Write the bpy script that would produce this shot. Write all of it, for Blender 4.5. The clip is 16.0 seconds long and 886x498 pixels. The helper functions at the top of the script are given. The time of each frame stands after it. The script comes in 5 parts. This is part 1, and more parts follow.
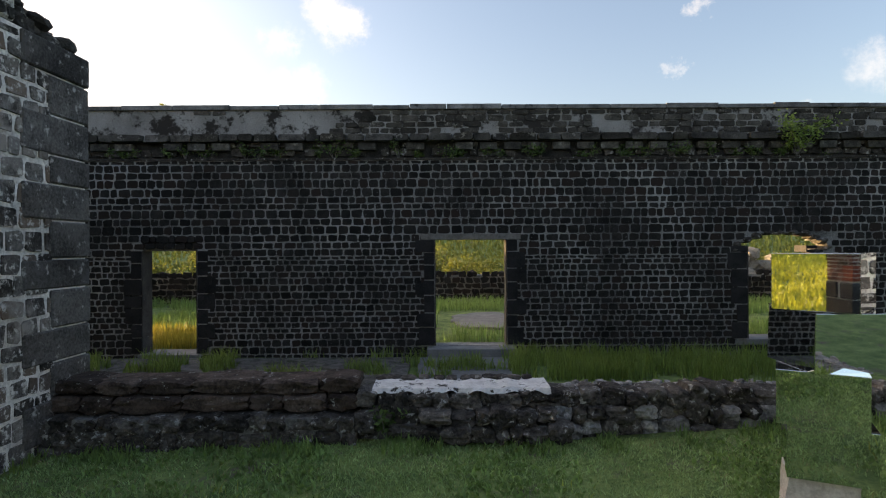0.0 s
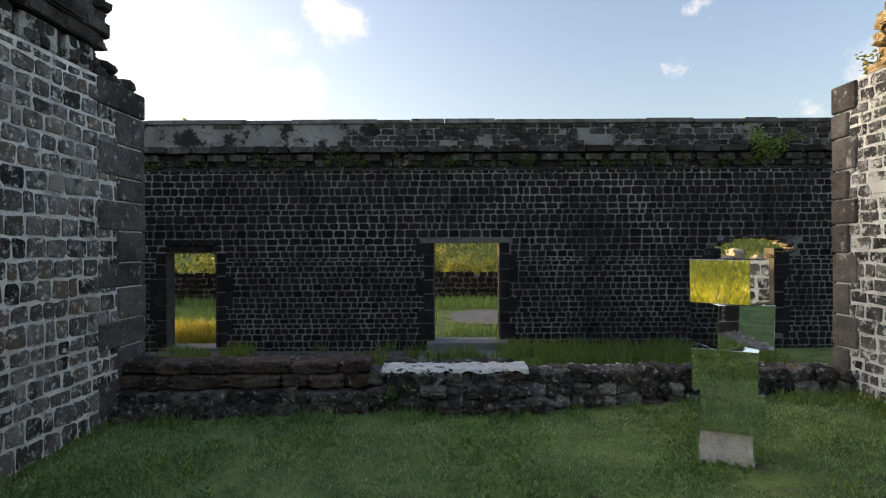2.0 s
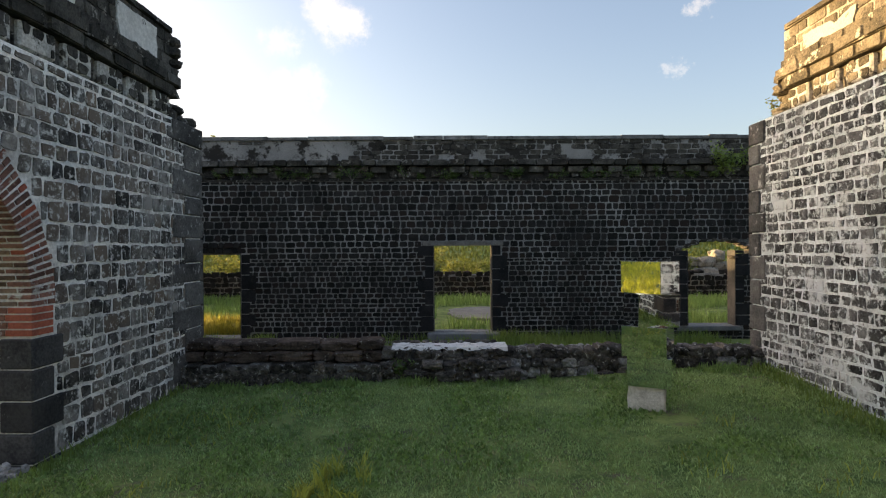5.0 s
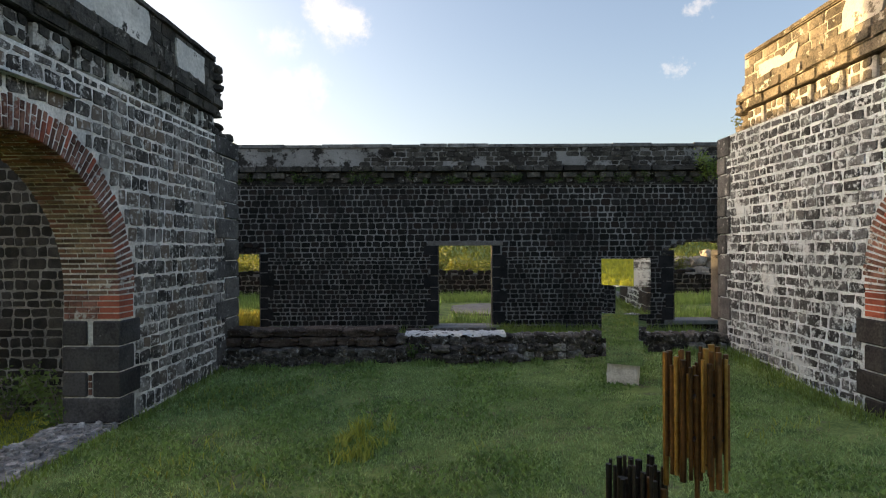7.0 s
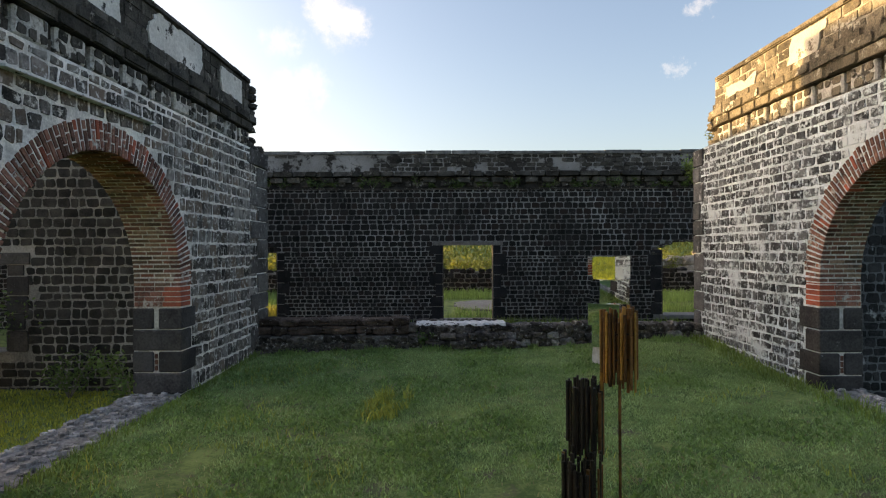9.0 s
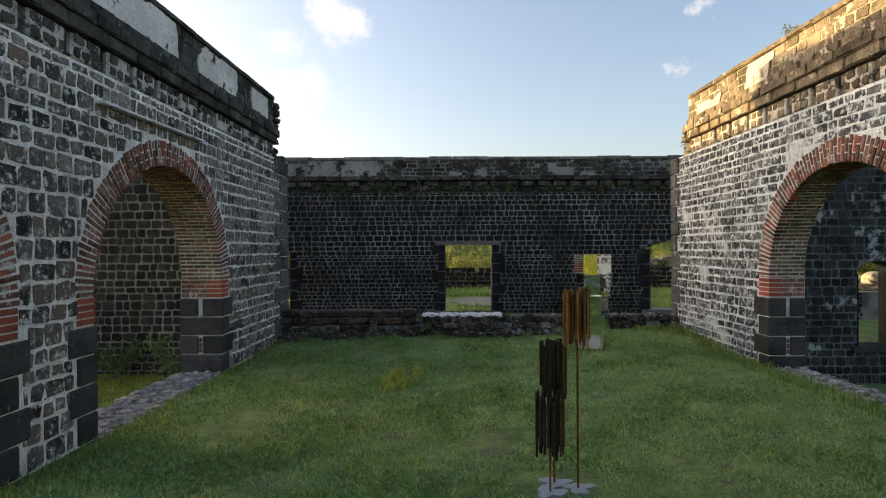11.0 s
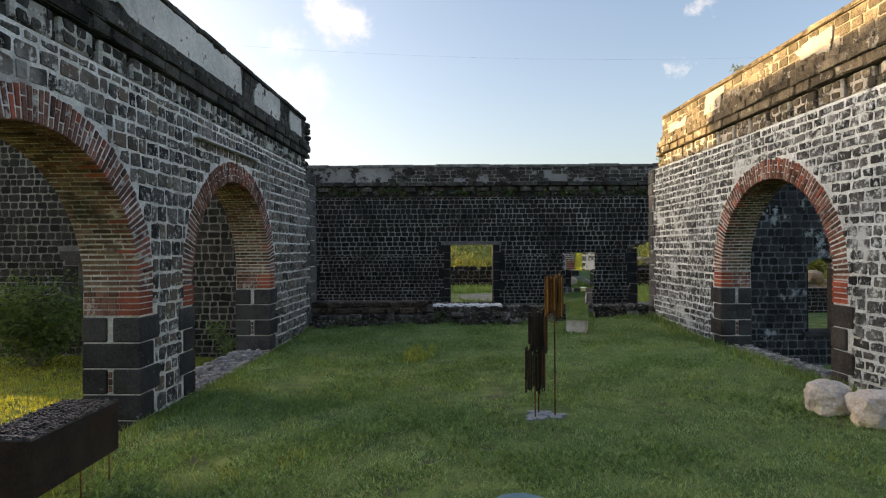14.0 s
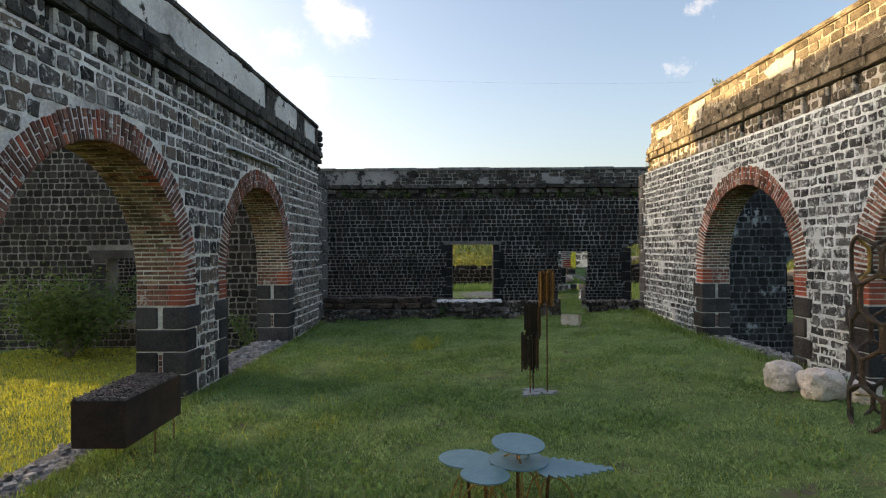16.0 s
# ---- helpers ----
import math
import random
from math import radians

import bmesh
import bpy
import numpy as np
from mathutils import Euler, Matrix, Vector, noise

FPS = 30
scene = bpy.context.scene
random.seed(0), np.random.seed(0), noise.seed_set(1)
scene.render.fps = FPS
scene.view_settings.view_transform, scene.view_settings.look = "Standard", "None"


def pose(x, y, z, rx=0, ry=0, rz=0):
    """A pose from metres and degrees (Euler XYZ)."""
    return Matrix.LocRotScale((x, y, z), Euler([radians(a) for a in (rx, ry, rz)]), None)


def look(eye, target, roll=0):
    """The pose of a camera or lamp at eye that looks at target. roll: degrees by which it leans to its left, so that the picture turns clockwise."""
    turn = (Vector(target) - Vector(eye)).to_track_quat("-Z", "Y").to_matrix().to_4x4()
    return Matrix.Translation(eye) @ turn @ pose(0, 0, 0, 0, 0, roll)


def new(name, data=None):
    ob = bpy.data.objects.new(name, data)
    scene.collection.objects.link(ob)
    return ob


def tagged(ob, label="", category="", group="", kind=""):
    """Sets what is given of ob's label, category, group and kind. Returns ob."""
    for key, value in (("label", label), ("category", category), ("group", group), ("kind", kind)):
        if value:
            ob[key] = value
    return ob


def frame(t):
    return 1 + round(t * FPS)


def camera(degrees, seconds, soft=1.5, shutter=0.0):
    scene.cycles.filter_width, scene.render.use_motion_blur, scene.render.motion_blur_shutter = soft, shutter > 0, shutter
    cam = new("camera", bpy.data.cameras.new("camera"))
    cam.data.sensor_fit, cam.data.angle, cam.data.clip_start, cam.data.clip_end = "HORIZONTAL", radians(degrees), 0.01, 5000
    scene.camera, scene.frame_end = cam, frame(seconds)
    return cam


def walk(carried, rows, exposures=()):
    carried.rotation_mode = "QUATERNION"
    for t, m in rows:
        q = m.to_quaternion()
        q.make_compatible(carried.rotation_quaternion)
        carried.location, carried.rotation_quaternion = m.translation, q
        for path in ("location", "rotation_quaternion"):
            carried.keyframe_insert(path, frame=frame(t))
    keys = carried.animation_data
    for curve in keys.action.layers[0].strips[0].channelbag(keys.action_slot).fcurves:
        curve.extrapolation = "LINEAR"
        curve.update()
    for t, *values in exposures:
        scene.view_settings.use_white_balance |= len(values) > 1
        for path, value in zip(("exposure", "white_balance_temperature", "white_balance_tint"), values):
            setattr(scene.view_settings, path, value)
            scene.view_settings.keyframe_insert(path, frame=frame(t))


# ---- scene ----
cam = camera(75.6, 16.0, soft=1.15)
METRES, DEEP, EYE, TURN = 7.0, 8.94, 2.1, -0.16
ROWS = [
    (0.0, 0.0, 0.0, 0.0, -0.0, -0.1, 0.32),
    (0.5, 0.0003, -0.0289, 0.0024, 0.0, -0.1, 0.32),
    (1.0, 0.0014, -0.0606, 0.0046, -0.0, -0.12, 0.33),
    (1.5, 0.0027, -0.0897, 0.0064, -0.01, -0.13, 0.31),
    (2.0, 0.0045, -0.1215, 0.0088, -0.02, -0.12, 0.32),
    (2.5, 0.0063, -0.1509, 0.0107, 0.0, -0.1, 0.32),
    (3.0, 0.0082, -0.1827, 0.0127, 0.03, -0.08, 0.33),
    (3.5, 0.0105, -0.2124, 0.0148, 0.05, -0.09, 0.31),
    (4.0, 0.0123, -0.2444, 0.0157, 0.05, -0.1, 0.31),
    (6.5, 0.0024, -0.4012, 0.015, 0.09, -0.08, 0.3),
    (7.0, -0.0024, -0.4348, 0.0142, 0.13, -0.08, 0.3),
    (7.5, -0.0074, -0.4658, 0.0138, 0.16, -0.1, 0.3),
    (8.0, -0.0129, -0.4998, 0.0131, 0.16, -0.09, 0.27),
    (8.5, -0.0156, -0.5315, 0.0135, 0.19, -0.1, 0.29),
    (9.0, -0.0184, -0.5653, 0.0127, 0.18, -0.09, 0.29),
    (11.5, -0.0266, -0.7313, 0.0095, 0.26, -0.08, 0.31),
    (12.0, -0.0279, -0.766, 0.0091, 0.27, -0.08, 0.32),
    (12.5, -0.0306, -0.7979, 0.0089, 0.28, -0.08, 0.32),
    (13.0, -0.0354, -0.832, 0.0086, 0.3, -0.08, 0.33),
    (13.5, -0.0415, -0.8627, 0.0084, 0.3, -0.08, 0.33),
    (14.0, -0.0492, -0.8936, 0.0079, 0.3, -0.06, 0.35),
    (14.5, -0.0554, -0.9197, 0.0074, 0.3, -0.05, 0.34),
    (15.0, -0.0582, -0.9465, 0.0068, 0.31, -0.07, 0.36),
    (15.5, -0.0595, -0.97, 0.0064, 0.29, -0.06, 0.37),
    (16.0, -0.0607, -0.9941, 0.0058, 0.3, -0.07, 0.37),
]
walk(cam, [(t, pose(0, 0, EYE, 0, 0, TURN) @ pose(METRES * x, DEEP * y, METRES * z, 90 + pitch * 0.78, roll, yaw * 0.78))
           for t, x, y, z, yaw, pitch, roll in ROWS], exposures=[(0.0, 1.66, 6900, 16), (2.3, 1.66, 6900, 16), (3.1, 1.78, 7100, 16), (4.2, 1.64, 6950, 16), (14.0, 1.62, 6850, 16), (15.5, 1.70, 6850, 16), (16.0, 1.70, 6850, 16)])

# ---- light: a low sun on the left, ahead, and an open sky with a few clouds ----
SUN_TO = Vector((-0.935, 0.345, 0.048)).normalized()
sun = new("sun", bpy.data.lights.new("sun", "SUN"))
sun.data.energy, sun.data.angle, sun.data.color = 4.2, radians(0.6), (1.0, 0.70, 0.30)
sun.matrix_world = look((0, 0, 40), Vector((0, 0, 40)) - SUN_TO)

world = bpy.data.worlds.new("world")
scene.world = world
world.use_nodes = True
wt = world.node_tree
wt.nodes.clear()


def wn(kind, **sets):
    n = wt.nodes.new(kind)
    for k, v in sets.items():
        if k in n.inputs:
            n.inputs[k].default_value = v
    return n


sky = wt.nodes.new("ShaderNodeTexSky")
sky.sky_type = "NISHITA"
sky.sun_disc = False
sky.sun_elevation = radians(13)
sky.sun_rotation = math.atan2(SUN_TO.x, SUN_TO.y)
sky.air_density, sky.dust_density, sky.ozone_density = 1.0, 3.0, 1.0
co = wt.nodes.new("ShaderNodeTexCoord")
puff = wn("ShaderNodeTexNoise", Scale=24.0, Detail=9.0, Roughness=0.68)
wt.links.new(co.outputs["Generated"], puff.inputs["Vector"])
shift = wt.nodes.new("ShaderNodeVectorMath")
shift.operation = "MULTIPLY_ADD"
wt.links.new(puff.outputs["Color"], shift.inputs[0])
shift.inputs[1].default_value = (0.10, 0.10, 0.10)
shift.inputs[2].default_value = (-0.05, -0.05, -0.05)
moved = wt.nodes.new("ShaderNodeVectorMath")
wt.links.new(co.outputs["Generated"], moved.inputs[0])
wt.links.new(shift.outputs[0], moved.inputs[1])
mask = None
CLOUDS = [(-0.178, 0.402, 0.050, 0.8), (-0.20, 0.425, 0.045, 0.7), (-0.15, 0.39, 0.03, 0.6), (-0.285, 0.363, 0.032, 0.30), (-0.262, 0.368, 0.022, 0.25), (-0.228, 0.288, 0.040, 0.36),
          (-0.26, 0.28, 0.03, 0.25), (-0.66, 0.44, 0.12, 0.4), (0.403, 0.313, 0.014, 0.28), (0.42, 0.316, 0.011, 0.25), (0.461, 0.428, 0.016, 0.4), (0.76, 0.31, 0.035, 0.4), (0.66, 0.24, 0.02, 0.35)]
for cx, cz, size, thick in CLOUDS:
    d = Vector((cx, 1, cz)).normalized()
    far_off = wt.nodes.new("ShaderNodeVectorMath")
    far_off.operation = "DISTANCE"
    wt.links.new(moved.outputs[0], far_off.inputs[0])
    far_off.inputs[1].default_value = d
    edge = wt.nodes.new("ShaderNodeMapRange")
    edge.interpolation_type = "SMOOTHSTEP"
    wt.links.new(far_off.outputs["Value"], edge.inputs["Value"])
    edge.inputs["From Min"].default_value, edge.inputs["From Max"].default_value = 0.0, size * 1.15
    edge.inputs["To Min"].default_value, edge.inputs["To Max"].default_value = thick, 0.0
    if mask is None:
        mask = edge.outputs[0]
    else:
        top = wt.nodes.new("ShaderNodeMath")
        top.operation = "MAXIMUM"
        wt.links.new(mask, top.inputs[0])
        wt.links.new(edge.outputs[0], top.inputs[1])
        mask = top.outputs[0]
cloudy = wt.nodes.new("ShaderNodeMix")
cloudy.data_type = "RGBA"
wt.links.new(mask, cloudy.inputs["Factor"])
wt.links.new(sky.outputs[0], cloudy.inputs["A"])
cloudy.inputs["B"].default_value = (4.6, 4.25, 3.8, 1)
back = wn("ShaderNodeBackground", Strength=0.105)
wt.links.new(cloudy.outputs["Result"], back.inputs["Color"])
wout = wt.nodes.new("ShaderNodeOutputWorld")
wt.links.new(back.outputs[0], wout.inputs[0])


# ---- materials ----
def mat(name, dark, light, scale=4.0, rough=0.85, bump=0.3, fine=40.0, spread=0.0, metal=0.0, stain=None, stain_scale=1.5, stain_at=0.58, stain_soft=0.08, stain2=None, warm=None):
    """Two colours mixed by large and fine noise; spread varies brightness piece by piece; stain lays a third colour on in patches."""
    m = bpy.data.materials.new(name)
    m.use_nodes = True
    nt = m.node_tree
    b = nt.nodes["Principled BSDF"]
    L = nt.links.new

    def node(kind, **sets):
        n = nt.nodes.new(kind)
        for k, v in sets.items():
            n.inputs[k].default_value = v
        return n

    def math_(op, a, c):
        n = nt.nodes.new("ShaderNodeMath")
        n.operation = op
        for i, v in enumerate((a, c)):
            if isinstance(v, (int, float)):
                n.inputs[i].default_value = v
            else:
                L(v, n.inputs[i])
        return n.outputs[0]

    geo = nt.nodes.new("ShaderNodeNewGeometry")
    big = node("ShaderNodeTexNoise", Scale=scale, Detail=6.0, Roughness=0.6)
    small = node("ShaderNodeTexNoise", Scale=fine, Detail=5.0, Roughness=0.65)
    L(geo.outputs["Position"], big.inputs["Vector"])
    L(geo.outputs["Position"], small.inputs["Vector"])
    both = math_("ADD", math_("MULTIPLY", big.outputs[0], 0.55), math_("MULTIPLY", small.outputs[0], 0.45))
    ramp = node("ShaderNodeMapRange")
    ramp.inputs["From Min"].default_value, ramp.inputs["From Max"].default_value = 0.40, 0.60
    L(both, ramp.inputs["Value"])
    mix = nt.nodes.new("ShaderNodeMix")
    mix.data_type = "RGBA"
    mix.inputs["A"].default_value, mix.inputs["B"].default_value = (*dark, 1), (*light, 1)
    L(ramp.outputs[0], mix.inputs["Factor"])
    colour = mix.outputs["Result"]
    if spread:
        info = nt.nodes.new("ShaderNodeObjectInfo")
        r = math_("FRACT", math_("ADD", info.outputs["Random"], geo.outputs["Random Per Island"]), 0)
        v = math_("ADD", math_("MULTIPLY", r, 2 * spread), 1 - spread)
        hsv = node("ShaderNodeHueSaturation")
        L(v, hsv.inputs["Value"])
        L(colour, hsv.inputs["Color"])
        colour = hsv.outputs[0]
        if warm:
            pick = node("ShaderNodeMapRange")
            pick.inputs["From Min"].default_value, pick.inputs["From Max"].default_value = 0.55, 1.0
            L(math_("FRACT", math_("MULTIPLY", r, 7.31), 0), pick.inputs["Value"])
            wx = nt.nodes.new("ShaderNodeMix")
            wx.data_type = "RGBA"
            L(pick.outputs[0], wx.inputs["Factor"])
            L(colour, wx.inputs["A"])
            wx.inputs["B"].default_value = (*warm, 1)
            colour = wx.outputs["Result"]
    for stain, stain_scale, stain_at, stain_soft in ([(stain, stain_scale, stain_at, stain_soft)] if stain else []) + ([stain2] if stain2 else []):
        sn = node("ShaderNodeTexNoise", Scale=stain_scale, Detail=9.0, Roughness=0.7)
        L(geo.outputs["Position"], sn.inputs["Vector"])
        mr = node("ShaderNodeMapRange")
        mr.inputs["From Min"].default_value, mr.inputs["From Max"].default_value = stain_at, stain_at + stain_soft
        L(sn.outputs[0], mr.inputs["Value"])
        mx = nt.nodes.new("ShaderNodeMix")
        mx.data_type = "RGBA"
        L(mr.outputs[0], mx.inputs["Factor"])
        L(colour, mx.inputs["A"])
        mx.inputs["B"].default_value = (*stain, 1)
        colour = mx.outputs["Result"]
    L(colour, b.inputs["Base Color"])
    rr = math_("ADD", math_("MULTIPLY", small.outputs[0], 0.2), rough - 0.1)
    L(rr, b.inputs["Roughness"])
    b.inputs["Metallic"].default_value = metal
    if not metal and rough > 0.8:
        b.inputs["Specular IOR Level"].default_value = 0.15
    if bump:
        bp = node("ShaderNodeBump", Strength=bump, Distance=0.02)
        L(both, bp.inputs["Height"])
        L(bp.outputs[0], b.inputs["Normal"])
    return m


def leafy(name, dark, light, glow, scale=3.0):
    """Leaves and grass: a matt face that lets part of the light through."""
    m = mat(name, dark, light, scale=scale, rough=0.6, bump=0.0, fine=25.0, spread=0.5)
    nt = m.node_tree
    b = nt.nodes["Principled BSDF"]
    tr = nt.nodes.new("ShaderNodeBsdfTranslucent")
    tr.inputs["Color"].default_value = (*glow, 1)
    ms = nt.nodes.new("ShaderNodeMixShader")
    ms.inputs[0].default_value = 0.35
    out = nt.nodes["Material Output"]
    nt.links.new(b.outputs[0], ms.inputs[1])
    nt.links.new(tr.outputs[0], ms.inputs[2])
    nt.links.new(ms.outputs[0], out.inputs[0])
    return m


# Far stone and mortar are set darker to hold back that wall's light.
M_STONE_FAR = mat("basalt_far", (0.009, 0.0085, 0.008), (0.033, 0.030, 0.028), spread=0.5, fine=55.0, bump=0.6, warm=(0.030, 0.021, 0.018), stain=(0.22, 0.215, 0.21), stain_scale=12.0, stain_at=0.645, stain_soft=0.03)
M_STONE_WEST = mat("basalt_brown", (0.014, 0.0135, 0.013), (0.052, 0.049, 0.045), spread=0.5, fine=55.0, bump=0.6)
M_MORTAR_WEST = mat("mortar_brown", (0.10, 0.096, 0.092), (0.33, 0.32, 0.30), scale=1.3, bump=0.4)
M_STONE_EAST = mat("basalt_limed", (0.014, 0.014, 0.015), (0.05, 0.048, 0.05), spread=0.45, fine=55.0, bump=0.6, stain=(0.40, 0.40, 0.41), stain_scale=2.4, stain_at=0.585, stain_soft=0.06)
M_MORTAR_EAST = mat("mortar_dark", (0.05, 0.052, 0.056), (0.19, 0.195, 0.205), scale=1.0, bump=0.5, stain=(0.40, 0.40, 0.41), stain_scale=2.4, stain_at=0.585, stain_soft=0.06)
# Left stone and mortar are lighter and warmer, with bounced sunlight in the colour.
M_STONE_LEFT = mat("basalt_left", (0.028, 0.025, 0.023), (0.17, 0.155, 0.142), spread=0.65, bump=1.0, fine=45.0, warm=(0.18, 0.135, 0.105), stain=(0.66, 0.63, 0.59), stain_scale=14.0, stain_at=0.535, stain_soft=0.09, stain2=((0.30, 0.274, 0.252), 1.9, 0.53, 0.13))
M_STONE_RIGHT = mat("basalt_right", (0.026, 0.028, 0.031), (0.135, 0.142, 0.15), spread=0.6, bump=1.0, fine=45.0, stain=(0.54, 0.60, 0.645), stain_scale=13.0, stain_at=0.52, stain_soft=0.09, stain2=((0.54, 0.59, 0.63), 1.9, 0.55, 0.07))
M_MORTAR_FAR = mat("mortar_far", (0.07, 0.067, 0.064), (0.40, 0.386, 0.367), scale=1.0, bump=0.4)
M_MORTAR_LEFT = mat("mortar_left", (0.50, 0.475, 0.445), (0.94, 0.905, 0.86), scale=2.8, bump=0.8, stain=(0.14, 0.128, 0.116), stain_scale=6.0, stain_at=0.615, stain_soft=0.08, stain2=((0.36, 0.33, 0.305), 1.9, 0.54, 0.13))
M_MORTAR_RIGHT = mat("mortar_right", (0.39, 0.44, 0.475), (0.78, 0.855, 0.905), scale=2.2, bump=0.9, stain=(0.12, 0.126, 0.135), stain_scale=8.0, stain_at=0.565, stain_soft=0.06, stain2=((0.54, 0.59, 0.63), 1.9, 0.55, 0.07))
M_MORTAR_BRICK = mat("brick_mortar", (0.42, 0.395, 0.36), (0.80, 0.77, 0.72), scale=2.5, bump=0.5, stain=(0.12, 0.10, 0.08), stain_scale=2.2, stain_at=0.575, stain_soft=0.1)
M_QUOIN = mat("dressed_basalt", (0.024, 0.023, 0.024), (0.078, 0.074, 0.073), scale=2.0, spread=0.3, bump=0.5, stain=(0.20, 0.195, 0.19), stain_scale=9.0, stain_at=0.635, stain_soft=0.06)
M_QUOIN_WEST = mat("washed_dressed_basalt", (0.04, 0.037, 0.035), (0.15, 0.14, 0.132), scale=2.5, spread=0.4, bump=0.6, stain=(0.42, 0.40, 0.38), stain_scale=9.0, stain_at=0.58)
M_QUOIN_EAST = mat("limed_dressed_basalt", (0.045, 0.046, 0.048), (0.13, 0.132, 0.135), scale=3.0, spread=0.3, bump=0.5, stain=(0.4, 0.41, 0.42), stain_scale=6.0, stain_at=0.60)
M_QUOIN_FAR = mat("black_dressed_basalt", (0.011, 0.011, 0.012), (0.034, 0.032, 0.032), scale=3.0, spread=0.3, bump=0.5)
M_CORNICE = mat("weathered_cornice", (0.020, 0.019, 0.017), (0.095, 0.088, 0.079), scale=3.5, spread=0.45, bump=1.0, stain=(0.24, 0.225, 0.205), stain_scale=5.0, stain_at=0.60, stain_soft=0.05, stain2=((0.050, 0.052, 0.026), 2.2, 0.66, 0.06))
# Grey-brown weathered stone and its bed, with the sun's tan mixed into the colour.
M_CORNICE_R = mat("weathered_cornice_sunlit", (0.055, 0.048, 0.037), (0.22, 0.185, 0.137), scale=3.5, spread=0.4, bump=1.0, stain=(0.42, 0.39, 0.33), stain_scale=4.0, stain_at=0.585, stain_soft=0.04)
M_PARAPET_BED = mat("sunlit_mortar", (0.16, 0.14, 0.11), (0.46, 0.42, 0.35), scale=3.0, bump=0.8, stain=(0.05, 0.044, 0.035), stain_scale=3.0, stain_at=0.56)
M_PLASTER_R = mat("cream_plaster", (0.34, 0.32, 0.28), (0.52, 0.49, 0.43), scale=2.0, bump=0.5, stain=(0.14, 0.12, 0.095), stain_scale=4.0, stain_at=0.56, stain_soft=0.05)
M_PLASTER = mat("old_plaster", (0.18, 0.175, 0.17), (0.34, 0.33, 0.325), scale=1.2, bump=0.4, stain=(0.032, 0.029, 0.027), stain_scale=1.8, stain_at=0.50, stain_soft=0.06)
M_PLASTER_L = mat("grey_plaster", (0.44, 0.43, 0.415), (0.70, 0.68, 0.655), scale=1.5, bump=0.35, fine=25.0, stain=(0.035, 0.033, 0.031), stain_scale=3.0, stain_at=0.59, stain_soft=0.04, stain2=((0.27, 0.258, 0.24), 1.1, 0.56, 0.14))
M_CORBEL = mat("lichened_corbel", (0.03, 0.028, 0.025), (0.13, 0.12, 0.105), scale=6.0, spread=0.4, bump=0.8, stain=(0.42, 0.40, 0.37), stain_scale=6.0, stain_at=0.60)
M_COPING = mat("grey_coping", (0.09, 0.09, 0.092), (0.24, 0.238, 0.236), scale=4.0, spread=0.3, bump=0.7, stain=(0.03, 0.03, 0.03), stain_scale=5.0, stain_at=0.57)
M_LIME = mat("limewash", (0.26, 0.248, 0.226), (0.60, 0.575, 0.54), scale=6.0, bump=0.7, stain=(0.06, 0.054, 0.047), stain_scale=4.0, stain_at=0.52, stain_soft=0.05)
M_BRICK = mat("red_brick", (0.105, 0.055, 0.042), (0.25, 0.125, 0.092), scale=5.0, spread=0.5, bump=0.6, stain=(0.045, 0.04, 0.036), stain_scale=4.0, stain_at=0.55, stain_soft=0.15)
M_BRICK_LIME = mat("limed_brick", (0.12, 0.058, 0.044), (0.27, 0.125, 0.092), scale=5.0, spread=0.45, bump=0.6, stain=(0.50, 0.47, 0.43), stain_scale=8.0, stain_at=0.55, stain_soft=0.06)
M_BRICK_NEW = mat("fresh_red_brick", (0.24, 0.066, 0.042), (0.40, 0.115, 0.07), scale=5.0, spread=0.3, bump=0.3, stain=(0.20, 0.13, 0.10), stain_scale=6.0, stain_at=0.60)
M_SOFFIT = mat("buff_brick", (0.095, 0.062, 0.044), (0.27, 0.18, 0.125), scale=4.0, spread=0.55, bump=0.6, warm=(0.20, 0.085, 0.058), stain=(0.055, 0.045, 0.033), stain_scale=2.0, stain_at=0.54)
M_RUBBLE = mat("rubble", (0.026, 0.023, 0.021), (0.13, 0.115, 0.10), scale=7.0, spread=0.5, bump=1.0, stain=(0.34, 0.33, 0.31), stain_scale=14.0, stain_at=0.585, stain_soft=0.03)
M_CONCRETE = mat("slab_concrete", (0.14, 0.14, 0.14), (0.24, 0.235, 0.23), scale=3.0, bump=0.3)
M_GROUND = mat("earth_and_turf", (0.08, 0.13, 0.04), (0.23, 0.29, 0.095), scale=3.2, rough=0.95, bump=0.5, fine=30.0, stain=(0.14, 0.12, 0.085), stain_scale=2.2, stain_at=0.56, stain_soft=0.1)
M_GRASS = leafy("lawn_grass", (0.13, 0.225, 0.078), (0.42, 0.535, 0.23), (0.38, 0.52, 0.18), scale=2.6)
M_WEED = leafy("tall_weeds", (0.09, 0.16, 0.035), (0.22, 0.30, 0.07), (0.24, 0.32, 0.05))
M_CLOVER = leafy("low_weeds", (0.09, 0.17, 0.05), (0.27, 0.39, 0.12), (0.26, 0.38, 0.09))
M_DRY = leafy("dry_grass", (0.26, 0.24, 0.12), (0.42, 0.38, 0.20), (0.4, 0.36, 0.16))
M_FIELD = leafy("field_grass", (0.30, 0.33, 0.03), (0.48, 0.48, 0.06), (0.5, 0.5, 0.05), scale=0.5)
# Room grass is yellowed towards the tone it has in the sun.
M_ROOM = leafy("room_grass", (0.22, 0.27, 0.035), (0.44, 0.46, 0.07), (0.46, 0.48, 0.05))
M_TUFT = leafy("tuft_grass", (0.26, 0.31, 0.05), (0.44, 0.46, 0.10), (0.42, 0.44, 0.08))
